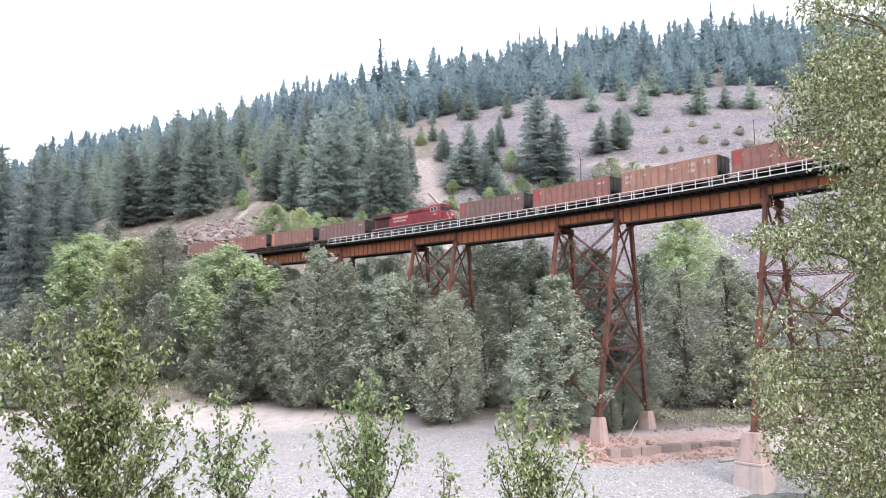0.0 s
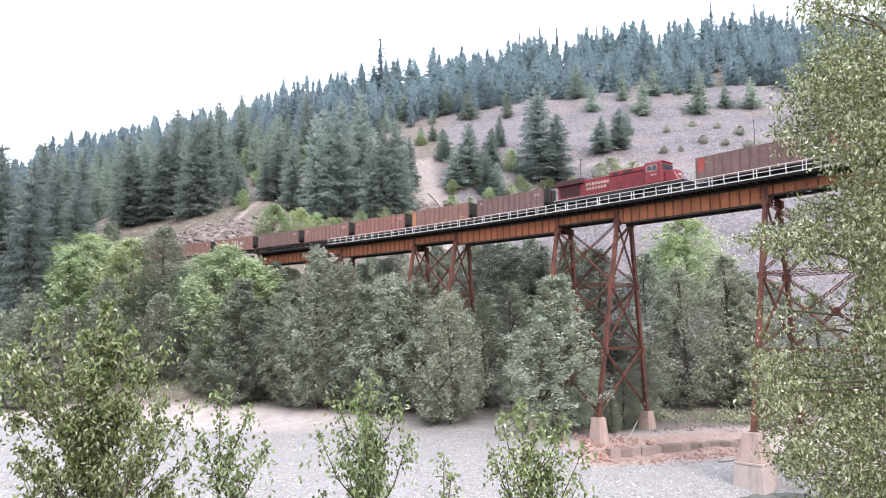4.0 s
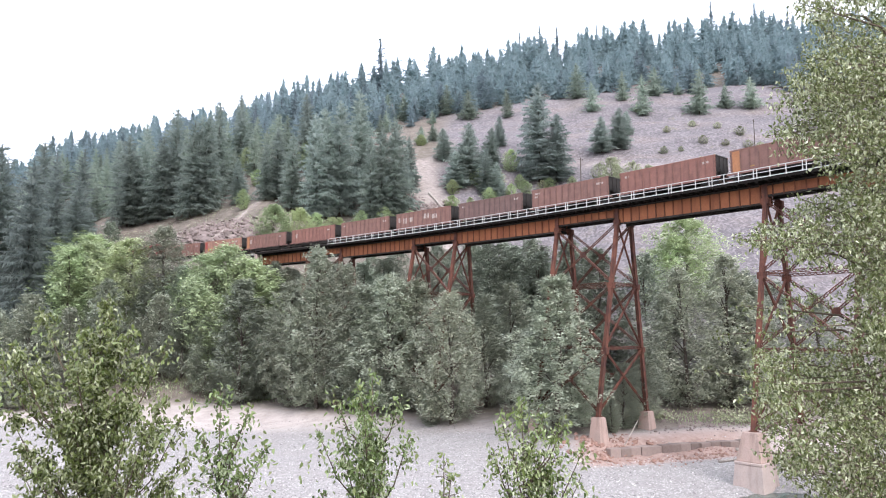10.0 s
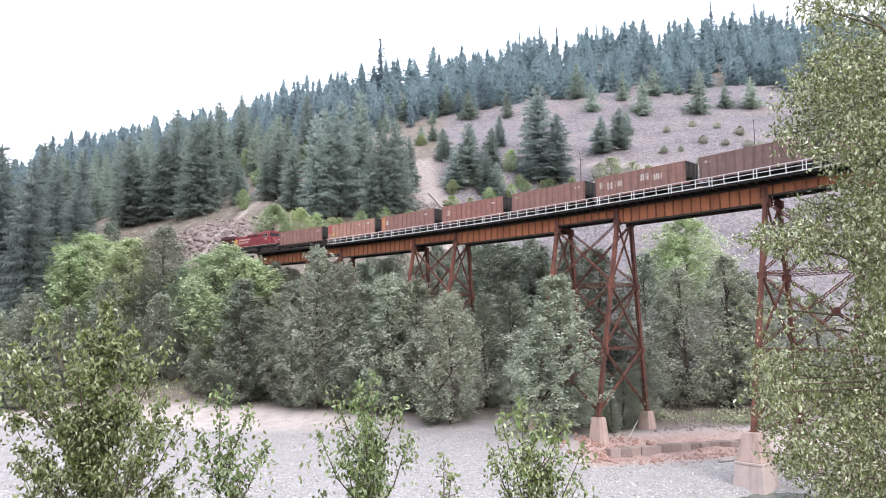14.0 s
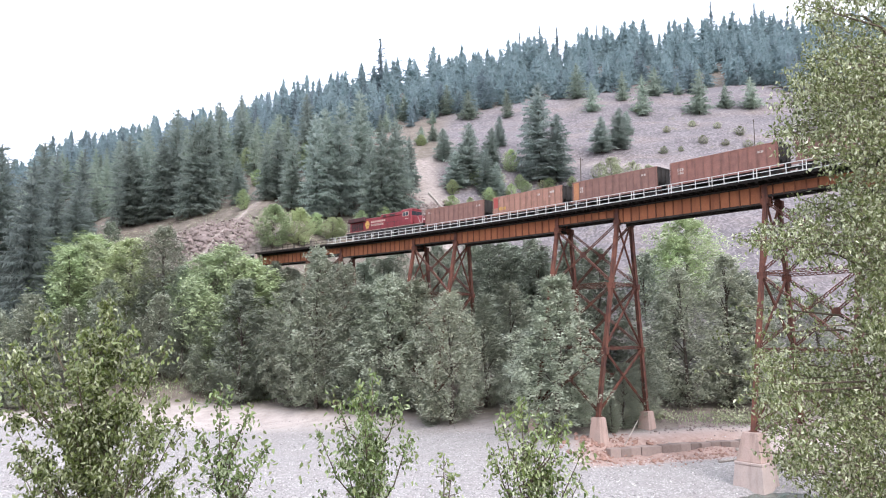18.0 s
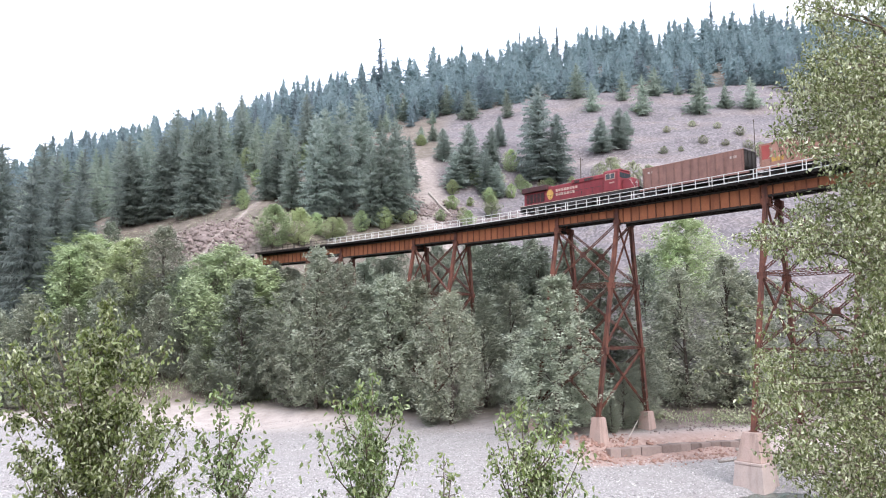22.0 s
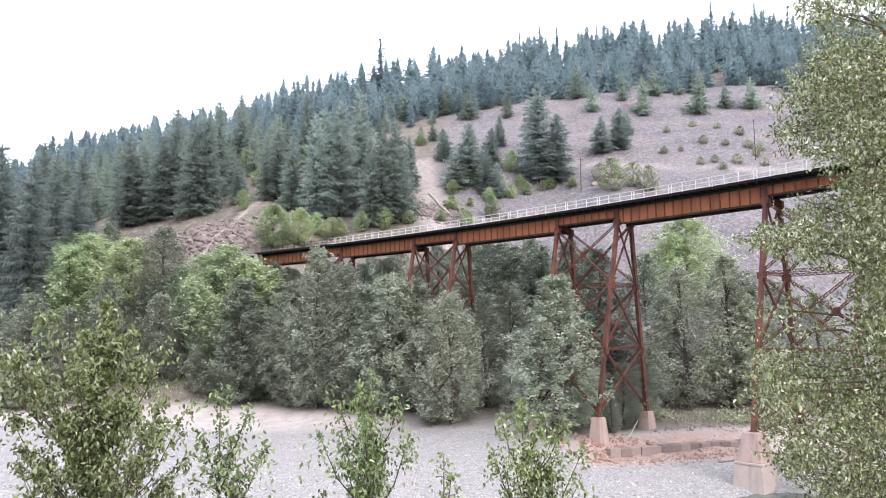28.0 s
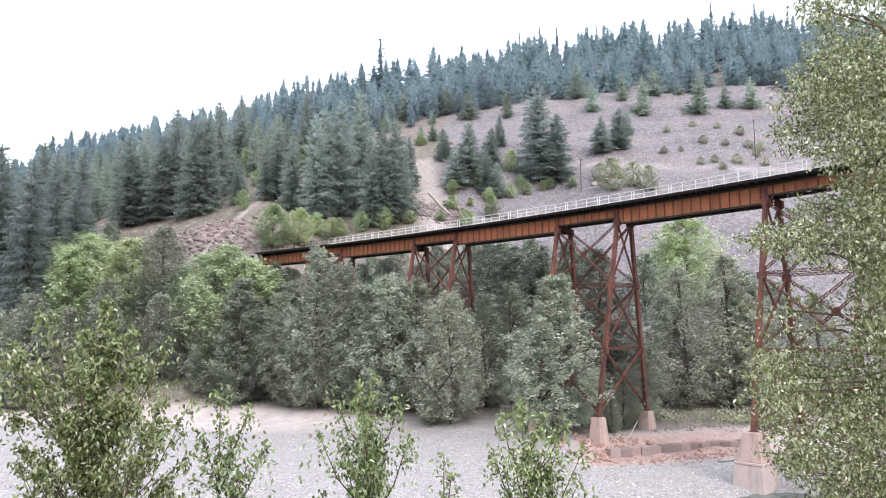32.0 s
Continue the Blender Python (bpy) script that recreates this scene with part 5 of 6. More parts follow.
def undergrowth():
    """Low brush under the trees and along the foot of the slope."""
    r = random.Random(41)
    V, F = [], []
    n = 0
    while n < 26000:
        u = r.uniform(-0.75, 0.62)
        lo, hi = (138, 215) if u < -0.1 else (124, 190) if u < 0.13 else (104, 165)
        y = lo + (hi - lo) * r.random() ** 1.6
        x = u * y
        if noise.noise((x * 0.12, y * 0.12, 21)) < -0.05 or (u > -0.02 and y > 150 and noise.noise((x * 0.05, y * 0.05, 31)) < 0.1):
            continue
        z = ground(x, y)
        if 33 < z < 36 or z < 1.6:
            continue
        for _ in range(4):
            px, py, pz = x + r.gauss(0, 0.5), y + r.gauss(0, 0.5), z + abs(r.gauss(0, 0.7))
            a, l = r.uniform(0, 6.283), r.uniform(0.25, 0.5)
            t = r.uniform(-0.4, 0.4) * l
            b = len(V)
            V += [(px - math.cos(a) * l / 2, py - math.sin(a) * l / 2, pz - t), (px + math.sin(a) * l / 3, py - math.cos(a) * l / 3, pz),
                  (px + math.cos(a) * l / 2, py + math.sin(a) * l / 2, pz + t), (px - math.sin(a) * l / 3, py + math.cos(a) * l / 3, pz + 0.1)]
            F.append((b, b + 1, b + 2, b + 3))
            n += 1
    tagged(new("undergrowth", raw_mesh("undergrowth", V, F, M_SHRUB)), "low green brush under the trees and on the bank", "undergrowth", "", "stuff")


undergrowth()


# ---------- the leafy saplings and the tree on the near bank ----------
def leaf_shape(length):
    """An ovate, folded, pointed leaf with a stalk; it hangs along -z."""
    w = length * 0.24
    v = [(0, 0, 0), (-w * 0.85, 0.2 * length, -0.2 * length), (-w, 0.2 * length, -0.48 * length), (0, -0.06 * length, -1.0 * length),
         (w, 0.2 * length, -0.48 * length), (w * 0.85, 0.2 * length, -0.2 * length)]
    return v, [(0, 1, 2, 3), (0, 3, 4, 5)]


LEAF_V, LEAF_F = leaf_shape(0.05)
LEAF_MESH = {m: raw_mesh("leaf", LEAF_V, LEAF_F, m) for m in (M_NEAR, M_NEAR_PALE)}


def put_leaves(base, spots, seed, singles, grow=1.0, mat=M_NEAR):
    """spots: places for leaves. Some become leaves of their own, the rest one joined part."""
    r = random.Random(seed)
    inv = base.matrix_basis.inverted()
    V, F = [], []
    every = max(1, len(spots) // max(1, singles))
    for i, p in enumerate(spots):
        k = r.uniform(0.65, 1.3) * grow
        m = Matrix.Translation(p) @ Euler((r.gauss(0, 0.75), r.gauss(0, 0.5), r.uniform(0, 6.283))).to_matrix().to_4x4() @ Matrix.Scale(k, 4)
        m = inv @ m
        if i % every == 0 and i // every < singles:
            ob = part("leaf", LEAF_MESH[mat], mat, base)
            ob.matrix_basis = m
            continue
        b = len(V)
        V += [tuple(m @ Vector(v)) for v in LEAF_V]
        F += [tuple(j + b for j in f) for f in LEAF_F]
    if V:
        part("foliage", raw_mesh("foliage", V, F, mat), mat, base, "", "stuff")


def sapling(tops, seed, leaves, label, spread=1.0, singles=90):
    """A clump of thin stems; tops are their tips as (x, y, z)."""
    r = random.Random(seed)
    cx = sum(t[0] for t in tops) / len(tops)
    cy = sum(t[1] for t in tops) / len(tops)
    base = thing("sapling", label, "sapling", "saplings on the near bank", at=pose(cx, cy, ground(cx, cy)))
    inv = base.matrix_basis.inverted()
    spots, shoots = [], []
    twigs = bmesh.new()
    top = max(tops, key=lambda q: q[2])
    foot = Vector((cx * 0.7 + top[0] * 0.3, cy * 0.7 + top[1] * 0.3, ground(cx, cy) - 0.1))
    knee = foot.lerp(Vector(top), 0.5) + Vector(((top[0] - foot.x) * 0.25, 0, 0))
    more = []
    for _ in range(2 * len(tops)):
        p, q = r.sample(tops, 2)
        k = r.random()
        more.append(tuple(p[i] + (q[i] - p[i]) * k + r.gauss(0, 0.06) for i in range(2)) + (min(p[2], q[2]) - r.uniform(0.05, 0.7),))
    for tx, ty, tz in list(tops) + more:
        tip = Vector((tx, ty, tz))
        if (tx, ty, tz) == top:
            root, mid = foot, knee
        else:
            off = math.hypot(tx - knee.x, ty - knee.y)
            k = min(1.8, max(0.15, (tz - off * 1.15 - 0.25 - foot.z) / (top[2] - foot.z) * 2))
            root = foot.lerp(knee, k) if k < 1 else knee.lerp(Vector(top), k - 1)
            mid = root.lerp(tip, 0.5) + Vector(((tx - root.x) * 0.12, (ty - root.y) * 0.12, -0.06 * off))
        stem = bmesh.new()
        tube(stem, [inv @ p for p in (root, mid, tip)], [0.024, 0.014, 0.003] if root is foot else [0.011, 0.007, 0.0025], 6)
        part("stem" if root is foot else "branch", stem, M_TWIG, base)
        L = (tip - root).length
        for k in range(int((55 if root is foot else 20) * spread)):
            d = min(L * 0.92, 0.06 + (2.6 if root is foot else 1.25 * L) * r.random() ** 1.5)
            p = tip.lerp(mid, min(1, d / (tip - mid).length)) if d < (tip - mid).length else mid.lerp(root, min(0.8, (d - (tip - mid).length) / (mid - root).length))
            a = r.uniform(0, 6.283)
            ln = (0.05 + 0.2 * min(1.0, d / 1.2)) * r.uniform(0.5, 1.3)
            q = p + Vector((math.cos(a) * ln, math.sin(a) * ln, ln * r.uniform(0.1, 0.9)))
            tube(twigs, [inv @ p, inv @ q], [0.004, 0.002], 3, False)
            for _ in range(max(1, int(leaves / len(tops) / 60 / spread))):
                spots.append(p.lerp(q, r.random() ** 0.7) + Vector((r.gauss(0, 0.035), r.gauss(0, 0.035), r.gauss(0, 0.035))))
        for _ in range(26 if (tx, ty, tz) in tops else 5):
            k = r.random()
            shoots.append(tip + Vector((r.gauss(0, 0.03 + 0.07 * k), r.gauss(0, 0.03 + 0.07 * k), 0.07 - 0.6 * k)))
    part("twig_mass", twigs, M_TWIG, base, "", "stuff")
    put_leaves(base, spots, seed, singles, 1.02)
    put_leaves(base, shoots, seed + 50, min(len(shoots), 200), 1.25)
    return base


def spot(px, py, d):
    """A place at depth d seen under the slopes px (to the side) and py (up)."""
    return (px * d, d, EYE_Z + py * d)


# tips of stems and boughs: side slope, rise slope, depth
SAPLING_A = [(-0.470, 0.026, 7.5), (-0.482, 0.004, 7.4), (-0.458, -0.012, 7.5), (-0.505, 0.006, 7.3), (-0.436, 0.002, 7.6),
    (-0.475, 0.047, 7.66), (-0.568, 0.031, 7.65), (-0.519, -0.014, 6.76), (-0.606, -0.020, 6.78), (-0.423, -0.027, 7.54),
    (-0.384, -0.014, 7.44), (-0.353, -0.100, 7.37), (-0.647, 0.002, 7.01), (-0.490, -0.042, 7.31), (-0.572, -0.057, 7.31),
    (-0.440, -0.081, 7.28), (-0.389, -0.088, 6.86), (-0.530, -0.088, 7.13), (-0.608, -0.104, 7.09), (-0.354, -0.165, 7.42)]
SAPLING_B = [(-0.098, -0.059, 7.90), (-0.121, -0.073, 7.87), (-0.153, -0.084, 7.63), (-0.058, -0.092, 7.57), (-0.175, -0.134, 7.46),
    (-0.046, -0.142, 7.32), (-0.109, -0.119, 7.32)]
SAPLING_C = [(-0.310, -0.079, 6.98), (-0.270, -0.108, 6.89), (-0.332, -0.142, 6.93), (-0.245, -0.157, 7.24), (-0.289, -0.142, 7.02)]
SAPLING_D = [(0.109, -0.094, 7.84), (0.142, -0.110, 7.64), (0.079, -0.113, 7.51), (0.169, -0.123, 7.70), (0.196, -0.157, 7.58),
    (0.122, -0.150, 7.81), (0.067, -0.157, 8.10), (0.157, -0.165, 7.90)]
SAPLING_E = [(0.001, -0.169, 7.34), (0.012, -0.195, 7.48)]
# left outline of the poplar's crown, fitted to the camera's view: rise slope, side slope, from the top down
CROWN_EDGE = [(0.490, 0.522), (0.464, 0.516), (0.438, 0.540), (0.407, 0.523), (0.390, 0.512), (0.375, 0.485), (0.355, 0.477),
    (0.332, 0.472), (0.313, 0.483), (0.283, 0.463), (0.265, 0.497), (0.248, 0.520), (0.220, 0.541), (0.208, 0.559), (0.195, 0.511),
    (0.179, 0.496), (0.160, 0.479), (0.149, 0.438), (0.134, 0.414), (0.118, 0.440), (0.094, 0.495), (0.076, 0.514), (0.065, 0.438),
    (0.029, 0.440), (0.010, 0.451), (-0.004, 0.410), (-0.022, 0.419), (-0.045, 0.412), (-0.069, 0.423), (-0.088, 0.412), (-0.108, 0.427),
    (-0.138, 0.443), (-0.165, 0.438), (-0.203, 0.467), (-0.227, 0.481)]
LONG_BOUGHS = [(0.362, -0.053, 7.6), (0.388, -0.004, 7.9), (0.408, -0.088, 7.3), (0.414, 0.037, 8.0), (0.414, 0.134, 7.7),
    (0.432, -0.165, 7.4), (0.472, 0.283, 8.2), (0.476, 0.355, 7.8), (0.52, 0.475, 8.4), (0.53, 0.405, 7.9), (0.5, 0.195, 8.1)]

for rows, seed, n, label in ((SAPLING_A, 1, 18000, "broad glossy-leaved poplar sapling clump on the river bank"), (SAPLING_B, 2, 3300, "upright leafy poplar sapling above the gravel bar"),
                             (SAPLING_C, 3, 1700, "thin sparse poplar sapling on the river bank"), (SAPLING_D, 4, 3300, "bushy poplar sapling with pale shoots on the river bank"),
                             (SAPLING_E, 5, 260, "small poplar shoot on the river bank")):
    sapling([spot(*p) for p in rows], seed, n, label)


def crown_edge(w):
    for (w0, u0), (w1, u1) in zip(CROWN_EDGE, CROWN_EDGE[1:]):
        if w >= w1:
            return u0 + (u1 - u0) * min(1, max(0, (w0 - w) / (w0 - w1)))
    return CROWN_EDGE[-1][1]


def near_tree():
    r = random.Random(9)
    bx, by = 5.95, 8.2
    gz = ground(bx, by)
    base = thing("poplar_tree", "leafy green poplar on the near bank with long spreading boughs", "deciduous tree", at=pose(bx, by, gz))
    inv = base.matrix_basis.inverted()
    trunk = [Vector((bx, by, gz - 0.3)), Vector((bx + 0.1, by, gz + 3)), Vector((bx - 0.05, by + 0.1, gz + 6)), Vector((bx + 0.05, by, gz + 9)), Vector((bx, by, gz + 12))]
    bm = bmesh.new()
    tube(bm, [inv @ p for p in trunk], [0.17, 0.14, 0.11, 0.08, 0.03], 10)
    part("trunk", bm, M_BARK, base, "", "", True)
    spots, tips, twigs = [], [], bmesh.new()
    while len(tips) < 4800:
        w, u, d = r.uniform(-0.28, 0.53), r.uniform(0.4, 0.69), r.uniform(7.0, 9.6)
        gap = u - crown_edge(w)
        if gap < 0:
            continue
        q = Vector(spot(u, w, d))
        thick = (0.3 + 0.7 * smooth01(gap / 0.05)) * smooth01((noise.noise(q * 1.6) + 0.3) / 0.35)
        thick *= 1 - 0.9 * smooth01((0.59 - u) / 0.03) * smooth01((w + 0.035 + 0.03 * noise.noise(q * 2.5)) / 0.02) * smooth01((0.115 - w + 0.02 * noise.noise(q * 3)) / 0.02)
        if r.random() > thick:
            continue
        tips.append(q)
    for q in tips:
        ln = r.uniform(0.14, 0.36)
        p = q + Vector((ln * r.uniform(0.4, 1.0), ln * r.uniform(-0.7, 0.7), ln * r.uniform(-0.6, 0.35)))
        tube(twigs, [inv @ p, inv @ q], [0.004, 0.0015], 3, False)
        for _ in range(r.randint(7, 13)):
            spots.append(p.lerp(q, r.random() ** 0.7) + Vector((r.gauss(0, 0.045), r.gauss(0, 0.045), r.gauss(0, 0.04))))
    ends = [(Vector(spot(*row)), True) for row in LONG_BOUGHS] + [(q, False) for q in r.sample(tips, 75)]
    for tip, long in ends:
        z0 = min(max(tip.z - r.uniform(0.3, 1.3), gz + 0.8), gz + 11)
        root = Vector((bx, by, z0))
        mid = root.lerp(tip, 0.5) + Vector((0, r.uniform(-0.2, 0.2), 0.16 + r.uniform(0, 0.2)))
        bm = bmesh.new()
        tube(bm, [inv @ p for p in (root, mid, tip)], [0.03, 0.014, 0.003], 5)
        part("bough", bm, M_TWIG, base)
        for _ in range(65 if long else 20):
            t = 1 - 0.45 * r.random() ** 1.2
            p = mid.lerp(tip, t * 2 - 1 if t > 0.5 else 0)
            spots.append(p + Vector((r.gauss(0, 0.05), r.gauss(0, 0.05), r.gauss(0, 0.045))))
    part("twig_mass", twigs, M_TWIG, base, "", "stuff")
    put_leaves(base, spots, 12, 280, 0.97, M_NEAR_PALE)


near_tree()


def grass():
    """Green grass at the feet of the trees."""
    r = random.Random(8)
    V, F = [], []
    for cx, cy, sx, sy, n in ((-31, 141, 5, 2.5, 2600), (-9, 135, 6, 2.0, 1600), (-52, 143, 5, 2, 1400), (40, 106, 6, 2, 700)):
        for _ in range(n):
            x, y = cx + r.gauss(0, sx), cy + r.gauss(0, sy)
            z, h = ground(x, y), r.uniform(0.15, 0.5)
            a = r.uniform(0, 6.28)
            b = len(V)
            V += [(x - math.cos(a) * 0.08, y - math.sin(a) * 0.08, z), (x + math.cos(a) * 0.08, y + math.sin(a) * 0.08, z), (x + r.gauss(0, 0.1), y + r.gauss(0, 0.1), z + h)]
            F.append((b, b + 1, b + 2))
    tagged(new("grass", raw_mesh("grass", V, F, M_MAPLE)), "short green grass at the edge of the river bar", "grass", "", "stuff")


grass()


# ---------- rocks, gravel, poles and driftwood ----------
def rock_bm(r, size, flat=0.75):
    bm = bmesh.new()
    bmesh.ops.create_icosphere(bm, subdivisions=2, radius=1.0)
    ox = r.uniform(0, 90)
    cuts = [(Vector((r.gauss(0, 1), r.gauss(0, 1), r.gauss(0, 0.7))).normalized(), r.uniform(0.45, 0.8)) for _ in range(9)]
    for v in bm.verts:
        for n, d in cuts:
            e = v.co.dot(n) - d
            if e > 0:
                v.co -= n * e * 0.9
        v.co *= 1 + 0.12 * noise.noise(v.co * 1.7 + Vector((ox, 0, 0)))
        v.co = Vector((v.co.x * size, v.co.y * size, v.co.z * size * flat))
    return bm


M_ROCK = weathered("grey_brown_rock", (0.185, 0.148, 0.137), (0.26, 0.212, 0.196), (0.07, 0.056, 0.051), 0.95, scale=1.2, streak=False, bumpy=1.0, vary=0.4)
M_RUBBLE = weathered("red_brown_rubble", (0.26, 0.155, 0.12), (0.33, 0.21, 0.17), (0.14, 0.08, 0.065), 0.95, scale=1.2, bumpy=0.8)
M_LOG = weathered("bleached_driftwood", (0.44, 0.4, 0.36), (0.34, 0.3, 0.265), (0.17, 0.14, 0.12), 0.9, scale=2.5, bumpy=0.6)
_r = random.Random(55)
ROCKS = [mesh_of("rock", rock_bm(_r, 1.0, f), M_ROCK) for f in (0.7, 0.9, 0.6, 0.8, 1.0)]
RUBBLE = [mesh_of("stone", rock_bm(_r, 1.0, f), M_RUBBLE) for f in (0.7, 0.55, 0.8)]


def outcrop(name, label, spots, seed, count, size, meshes, fines=0):
    """Broken rock between the places given in spots."""
    r = random.Random(seed)
    cx, cy = spots[0]
    base = thing(name, label, "rock", at=pose(cx, cy, ground(cx, cy)))
    inv = base.matrix_basis.inverted()
    for i in range(count):
        a, b = r.sample(spots, 2)
        t = r.random()
        x, y = a[0] + (b[0] - a[0]) * t + r.gauss(0, 1.2), a[1] + (b[1] - a[1]) * t + r.gauss(0, 1.2)
        s = size * r.uniform(0.4, 1.3)
        if from_chute(x, y) < 1.3:
            continue
        ob = part("rock" if meshes is ROCKS else "stone", r.choice(meshes), None, base)
        ob.matrix_basis = inv @ pose(x, y, ground(x, y) + s * 0.1, r.uniform(-25, 25), r.uniform(-25, 25), r.uniform(0, 360)) @ Matrix.Diagonal((s * r.uniform(0.8, 1.5), s, s * r.uniform(0.7, 1.2), 1))
    if fines:
        V, F = [], []
        for i in range(fines):
            a, b = r.sample(spots, 2)
            t = r.random()
            x, y = a[0] + (b[0] - a[0]) * t + r.gauss(0, 1.8), a[1] + (b[1] - a[1]) * t + r.gauss(0, 1.8)
            s = size * r.uniform(0.2, 0.6)
            if from_chute(x, y) < 1.1:
                continue
            m = inv @ pose(x, y, ground(x, y) + s * 0.15, r.uniform(-40, 40), r.uniform(-40, 40), r.uniform(0, 360))
            k = len(V)
            V += [tuple(m @ Vector((p[0] * s * r.uniform(0.6, 1.3), p[1] * s * r.uniform(0.6, 1.3), p[2] * s * r.uniform(0.5, 1.1))))
                  for p in ((1, 0.3, -0.3), (-0.4, 1, -0.3), (-1, -0.3, -0.3), (0.4, -1, -0.3), (0.6, 0.3, 0.8), (-0.5, 0.3, 0.7), (0, -0.6, 0.75))]
            F += [(k, k + 1, k + 4), (k + 1, k + 5, k + 4), (k + 1, k + 2, k + 5), (k + 2, k + 6, k + 5), (k + 2, k + 3, k + 6), (k + 3, k, k + 4), (k + 3, k + 4, k + 6), (k + 4, k + 5, k + 6)]
        part("debris", raw_mesh("debris", V, F, meshes[0].materials[0]), None, base, "", "stuff")
    return base


outcrop("rock_outcrop", "broken grey-brown rock cutting beside the line", ((-80, 200), (-72, 193), (-64, 188), (-56, 184), (-50, 182), (-60, 197), (-70, 203), (-54, 192), (-48, 188)), 1, 290, 1.05, ROCKS, 1800)
outcrop("rock_outcrop", "layered grey rock face below the pale gully", ((-10, 209), (-6, 204), (3, 198), (-5, 197), (5, 204), (-11, 202), (2, 192)), 2, 150, 0.8, ROCKS, 600)
outcrop("rock_outcrop", "weathered brown rock ledge on the bank above the line", ((14, 190), (22, 190), (28, 193), (18, 197), (33, 196)), 3, 90, 0.8, ROCKS, 400)
outcrop("rubble_pile", "red-brown broken rubble by the bridge pedestal", ((17.5, 90.5), (20, 89.5), (21.5, 92), (25, 94), (19, 92.5)), 4, 60, 0.42, RUBBLE, 160)
outcrop("boulder_bank", "grey boulders and broken rock on the river bank", ((30, 99), (36, 101), (44, 104), (40, 108), (48, 106), (33, 106)), 5, 34, 0.34, ROCKS, 350)
outcrop("rubble_pile", "reddish stones in front of the block wall", ((24, 88.5), (30, 91), (35, 93), (38, 95)), 6, 50, 0.28, RUBBLE, 220)


def gravel_stones():
    r = random.Random(15)
    V, F = [], []
    for _ in range(34000):
        u = r.uniform(-0.66, 0.5)
        y = r.uniform(71, 122) if r.random() < 0.75 else r.uniform(71, 90)
        x = u * y
        z = ground(x, y)
        if z > 2.0 or z < -0.45:
            continue
        s = r.uniform(0.04, 0.11) * (1.8 if r.random() < 0.05 else 1.0)
        a = r.uniform(0, 3.1)
        c, d = math.cos(a) * s, math.sin(a) * s
        k = s * r.uniform(0.4, 0.7)
        b = len(V)
        V += [(x + c, y + d, z), (x - d * 0.7, y + c * 0.7, z), (x - c, y - d, z), (x + d * 0.7, y - c * 0.7, z), (x + c * 0.3, y + d * 0.3, z + k), (x - c * 0.4, y - d * 0.4, z + k * 0.85)]
        F += [(b, b + 1, b + 4), (b + 1, b + 5, b + 4), (b + 1, b + 2, b + 5), (b + 2, b + 3, b + 5), (b + 3, b + 4, b + 5), (b + 3, b, b + 4)]
    m, nt, bs = mat_base("pale_river_stones", 0.9)
    geo = nt.nodes.new("ShaderNodeNewGeometry")
    nt.links.new(ramp(nt, geo.outputs["Random Per Island"], [(0.0, (0.12, 0.113, 0.108)), (0.5, (0.3, 0.284, 0.272)), (1.0, (0.61, 0.585, 0.56))]), bs.inputs["Base Color"])
    tagged(new("gravel_stones", raw_mesh("gravel_stones", V, F, m)), "pale grey rounded stones on the gravel bar", "gravel", "", "stuff")


gravel_stones()


def log(a, b, r0, label, name="driftwood_log", group="driftwood on the river bar"):
    p, q = (Vector((*v, ground(*v) + r0 * 0.7)) for v in (a, b))
    base = thing(name, label, "log", group, at=pose(*p))
    inv = base.matrix_basis.inverted()
    bm = bmesh.new()
    mid = p.lerp(q, 0.5) + Vector((0, 0.1, 0.04))
    tube(bm, [inv @ v for v in (p, mid, q)], [r0, r0 * 0.85, r0 * 0.55], 8)
    part("stem", bm, M_LOG, base)
    bm = bmesh.new()
    tube(bm, [inv @ mid, inv @ (mid + Vector((0.3, -0.2, 0.5)))], [r0 * 0.4, 0.02], 6)
    part("broken_branch", bm, M_LOG, base)


log((-4.2, 213.5), (-0.6, 206.0), 0.42, "pale fallen trunk lying in the stony gully", "fallen_log", "fallen trunks in the gully")
log((-1.2, 207.0), (2.6, 197.0), 0.4, "bleached fallen trunk below the pale gully", "fallen_log", "fallen trunks in the gully")
log((33.5, 88.2), (37.5, 89.6), 0.2, "bleached driftwood log lying on the gravel")
log((15.5, 87.0), (19.0, 88.2), 0.14, "thin bleached driftwood log by the rubble")
log((38.5, 95.2), (42.5, 94.6), 0.18, "grey driftwood log against the block wall")
log((45, 99), (50, 101), 0.16, "grey driftwood log among the boulders")


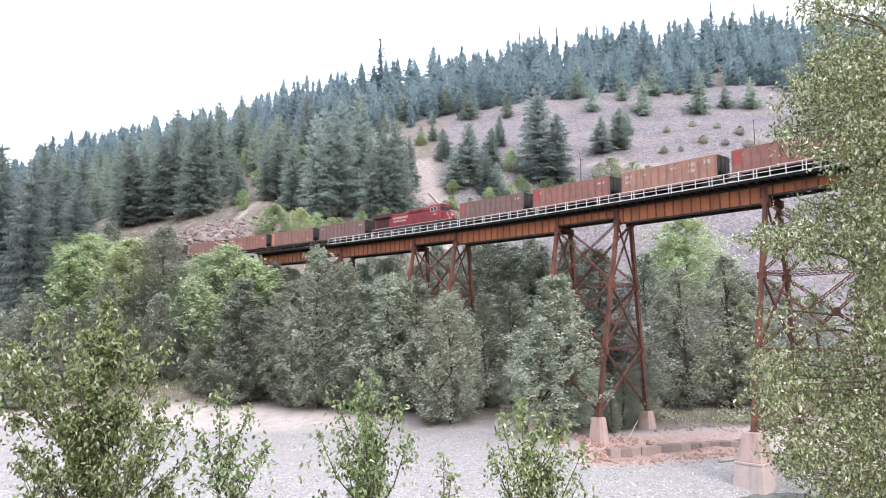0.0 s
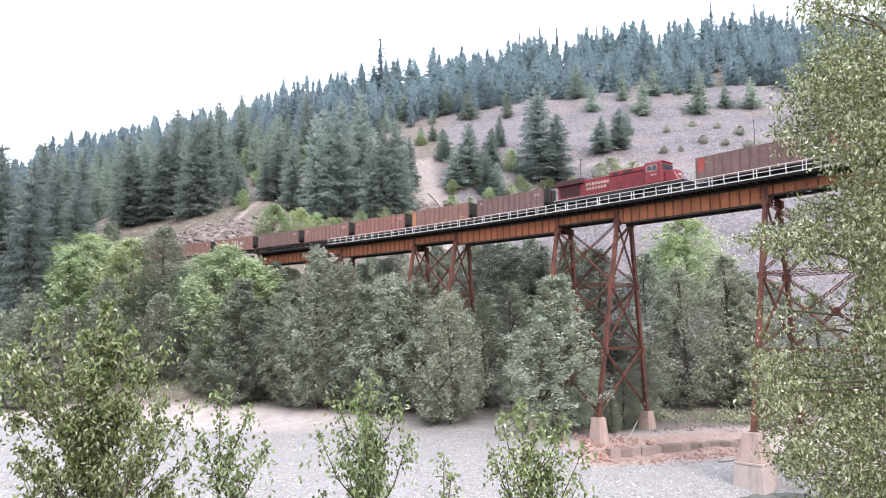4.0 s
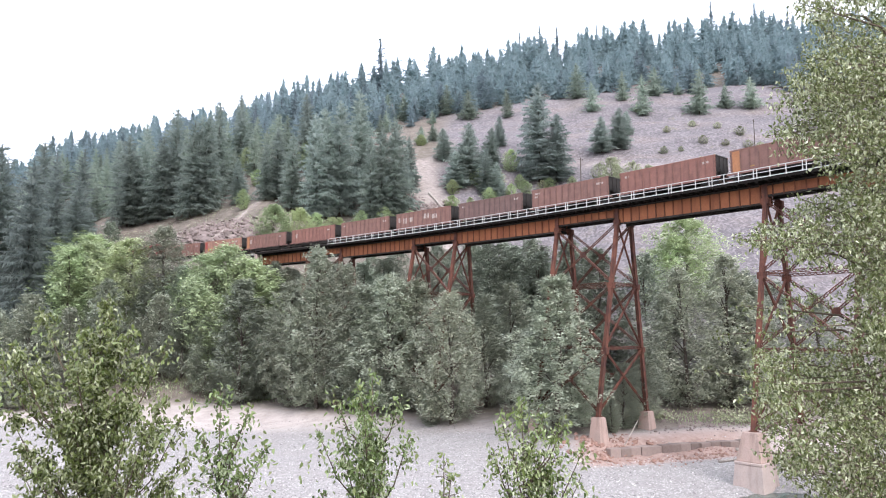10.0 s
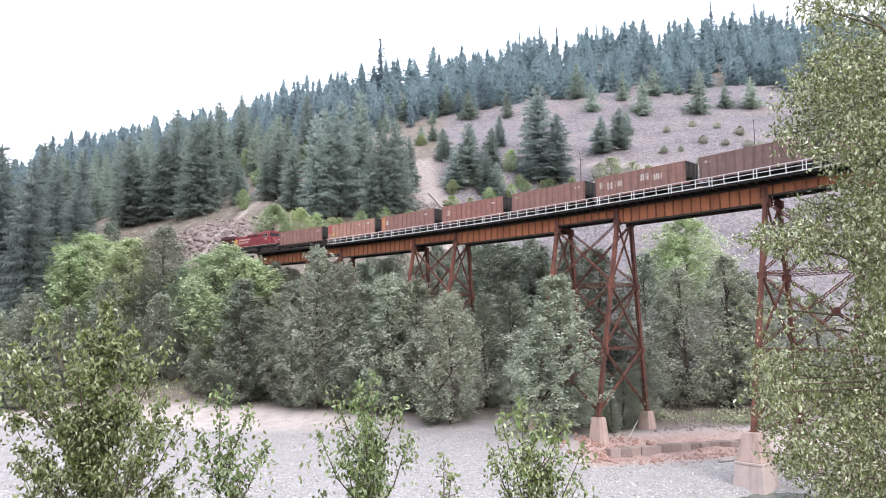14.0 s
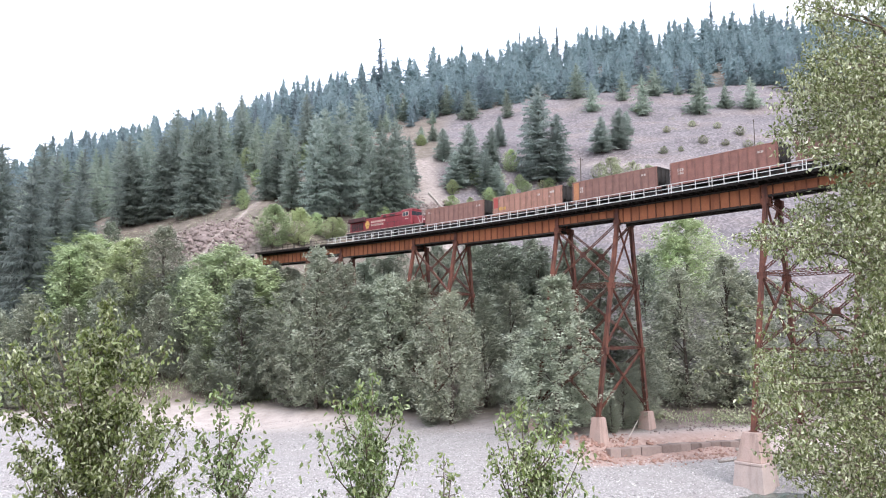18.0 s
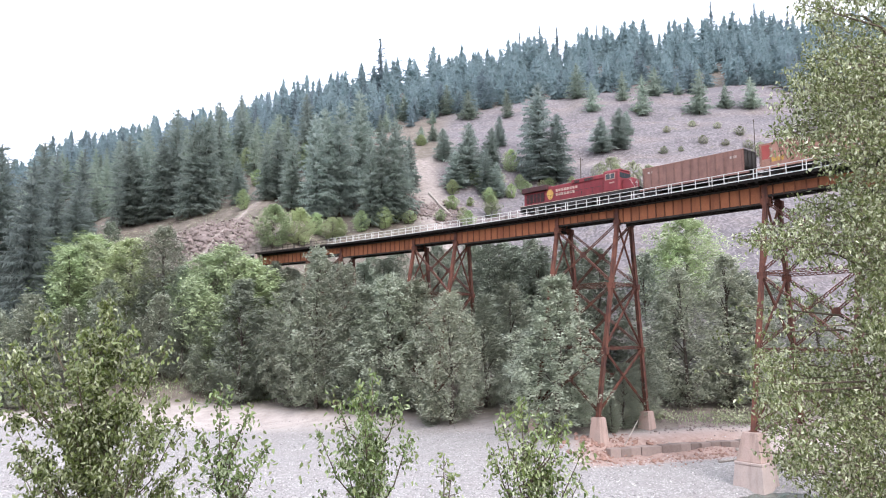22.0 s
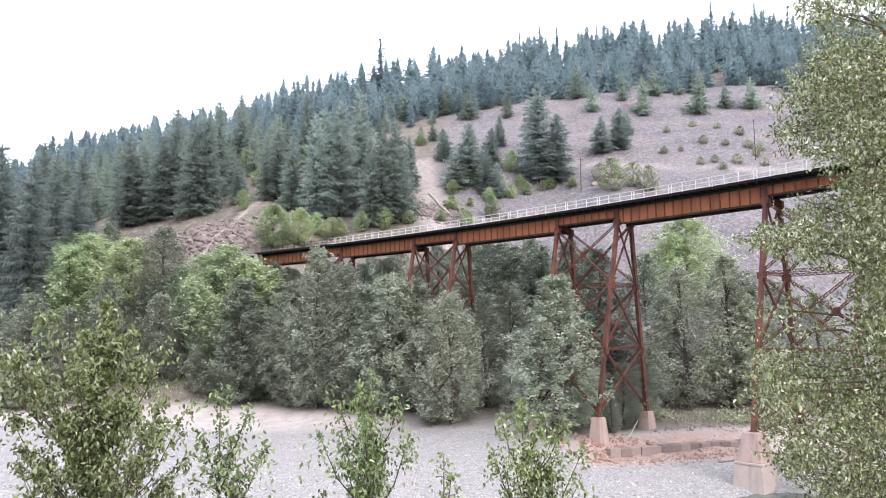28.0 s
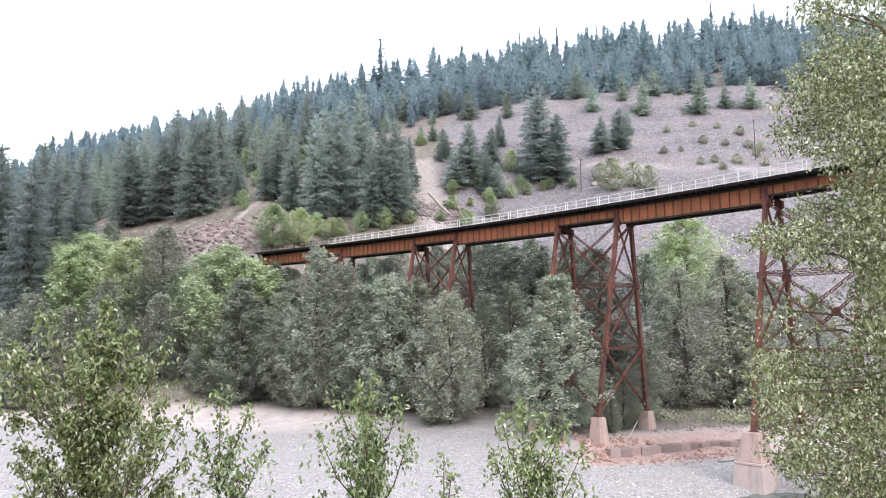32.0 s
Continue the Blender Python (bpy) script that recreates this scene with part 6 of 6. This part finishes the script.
def stake():
    base = thing("wooden_stake", "pale leaning wooden pole stuck in the bank by the tower", "pole", at=pose(23.2, 92.6, ground(23.2, 92.6)))
    bm = bmesh.new()
    tube(bm, [Vector((-0.2, 0, -0.3)), Vector((1.0, 0.2, 1.6)), Vector((2.0, 0.35, 3.3))], [0.07, 0.06, 0.04], 7)
    part("shaft", bm, M_LOG, base)


stake()


def barrier(x, y, turn):
    base = thing("concrete_barrier", "pale concrete barrier block beside the slope track", "barrier", "barriers on the slope", at=pose(x, y, ground(x, y), 0, 0, turn))
    bm = bmesh.new()
    box(bm, -1.4, 1.4, -0.35, 0.35, -0.2, 0.35)
    box(bm, -1.4, 1.4, -0.2, 0.2, 0.35, 0.95, 0.8)
    part("block", bm, M_CONC2, base)


for _x, _y in ((53.0, 214.5), (59.5, 215.0), (47.5, 214.5)):
    barrier(_x, _y, 4)


def utility_pole(x, y, h):
    base = thing("utility_pole", "thin grey wooden utility pole with a crossarm on the slope", "utility pole", "poles beside the line", at=pose(x, y, ground(x, y), 0, 0, 40))
    bm = bmesh.new()
    tube(bm, [Vector((0, 0, -0.5)), Vector((0, 0, h))], [0.16, 0.11], 8)
    part("shaft", bm, M_BARK, base)
    bm = bmesh.new()
    bar(bm, (-1.1, 0, h - 0.6), (1.1, 0, h - 0.6), 0.1, 0.12)
    part("crossarm", bm, M_BARK, base)
    for k in (-1.0, 1.0):
        bm = bmesh.new()
        tube(bm, [Vector((k, 0, h - 0.54)), Vector((k, 0, h - 0.36))], [0.05, 0.03], 7)
        part("insulator", bm, M_GLASS, base)
    return Vector((x, y, ground(x, y) + h - 0.4))


_tops = [utility_pole(42.6, 214.0, 10.5), utility_pole(100.5, 222.0, 13.5), utility_pole(-14.0, 205.0, 10.0)]


def wire(p, q, sag):
    base = thing("overhead_wire", "thin sagging wire between the utility poles", "wire", "wires between the poles", at=pose(*p))
    bm = bmesh.new()
    pts = [p.lerp(q, i / 12) - Vector((0, 0, sag * 4 * (i / 12) * (1 - i / 12))) - p for i in range(13)]
    tube(bm, pts, [0.018] * 13, 4)
    part("strand", bm, M_DARKSTEEL, base)


wire(_tops[0], _tops[1], 1.6)
wire(_tops[2], _tops[0], 1.4)


motions()
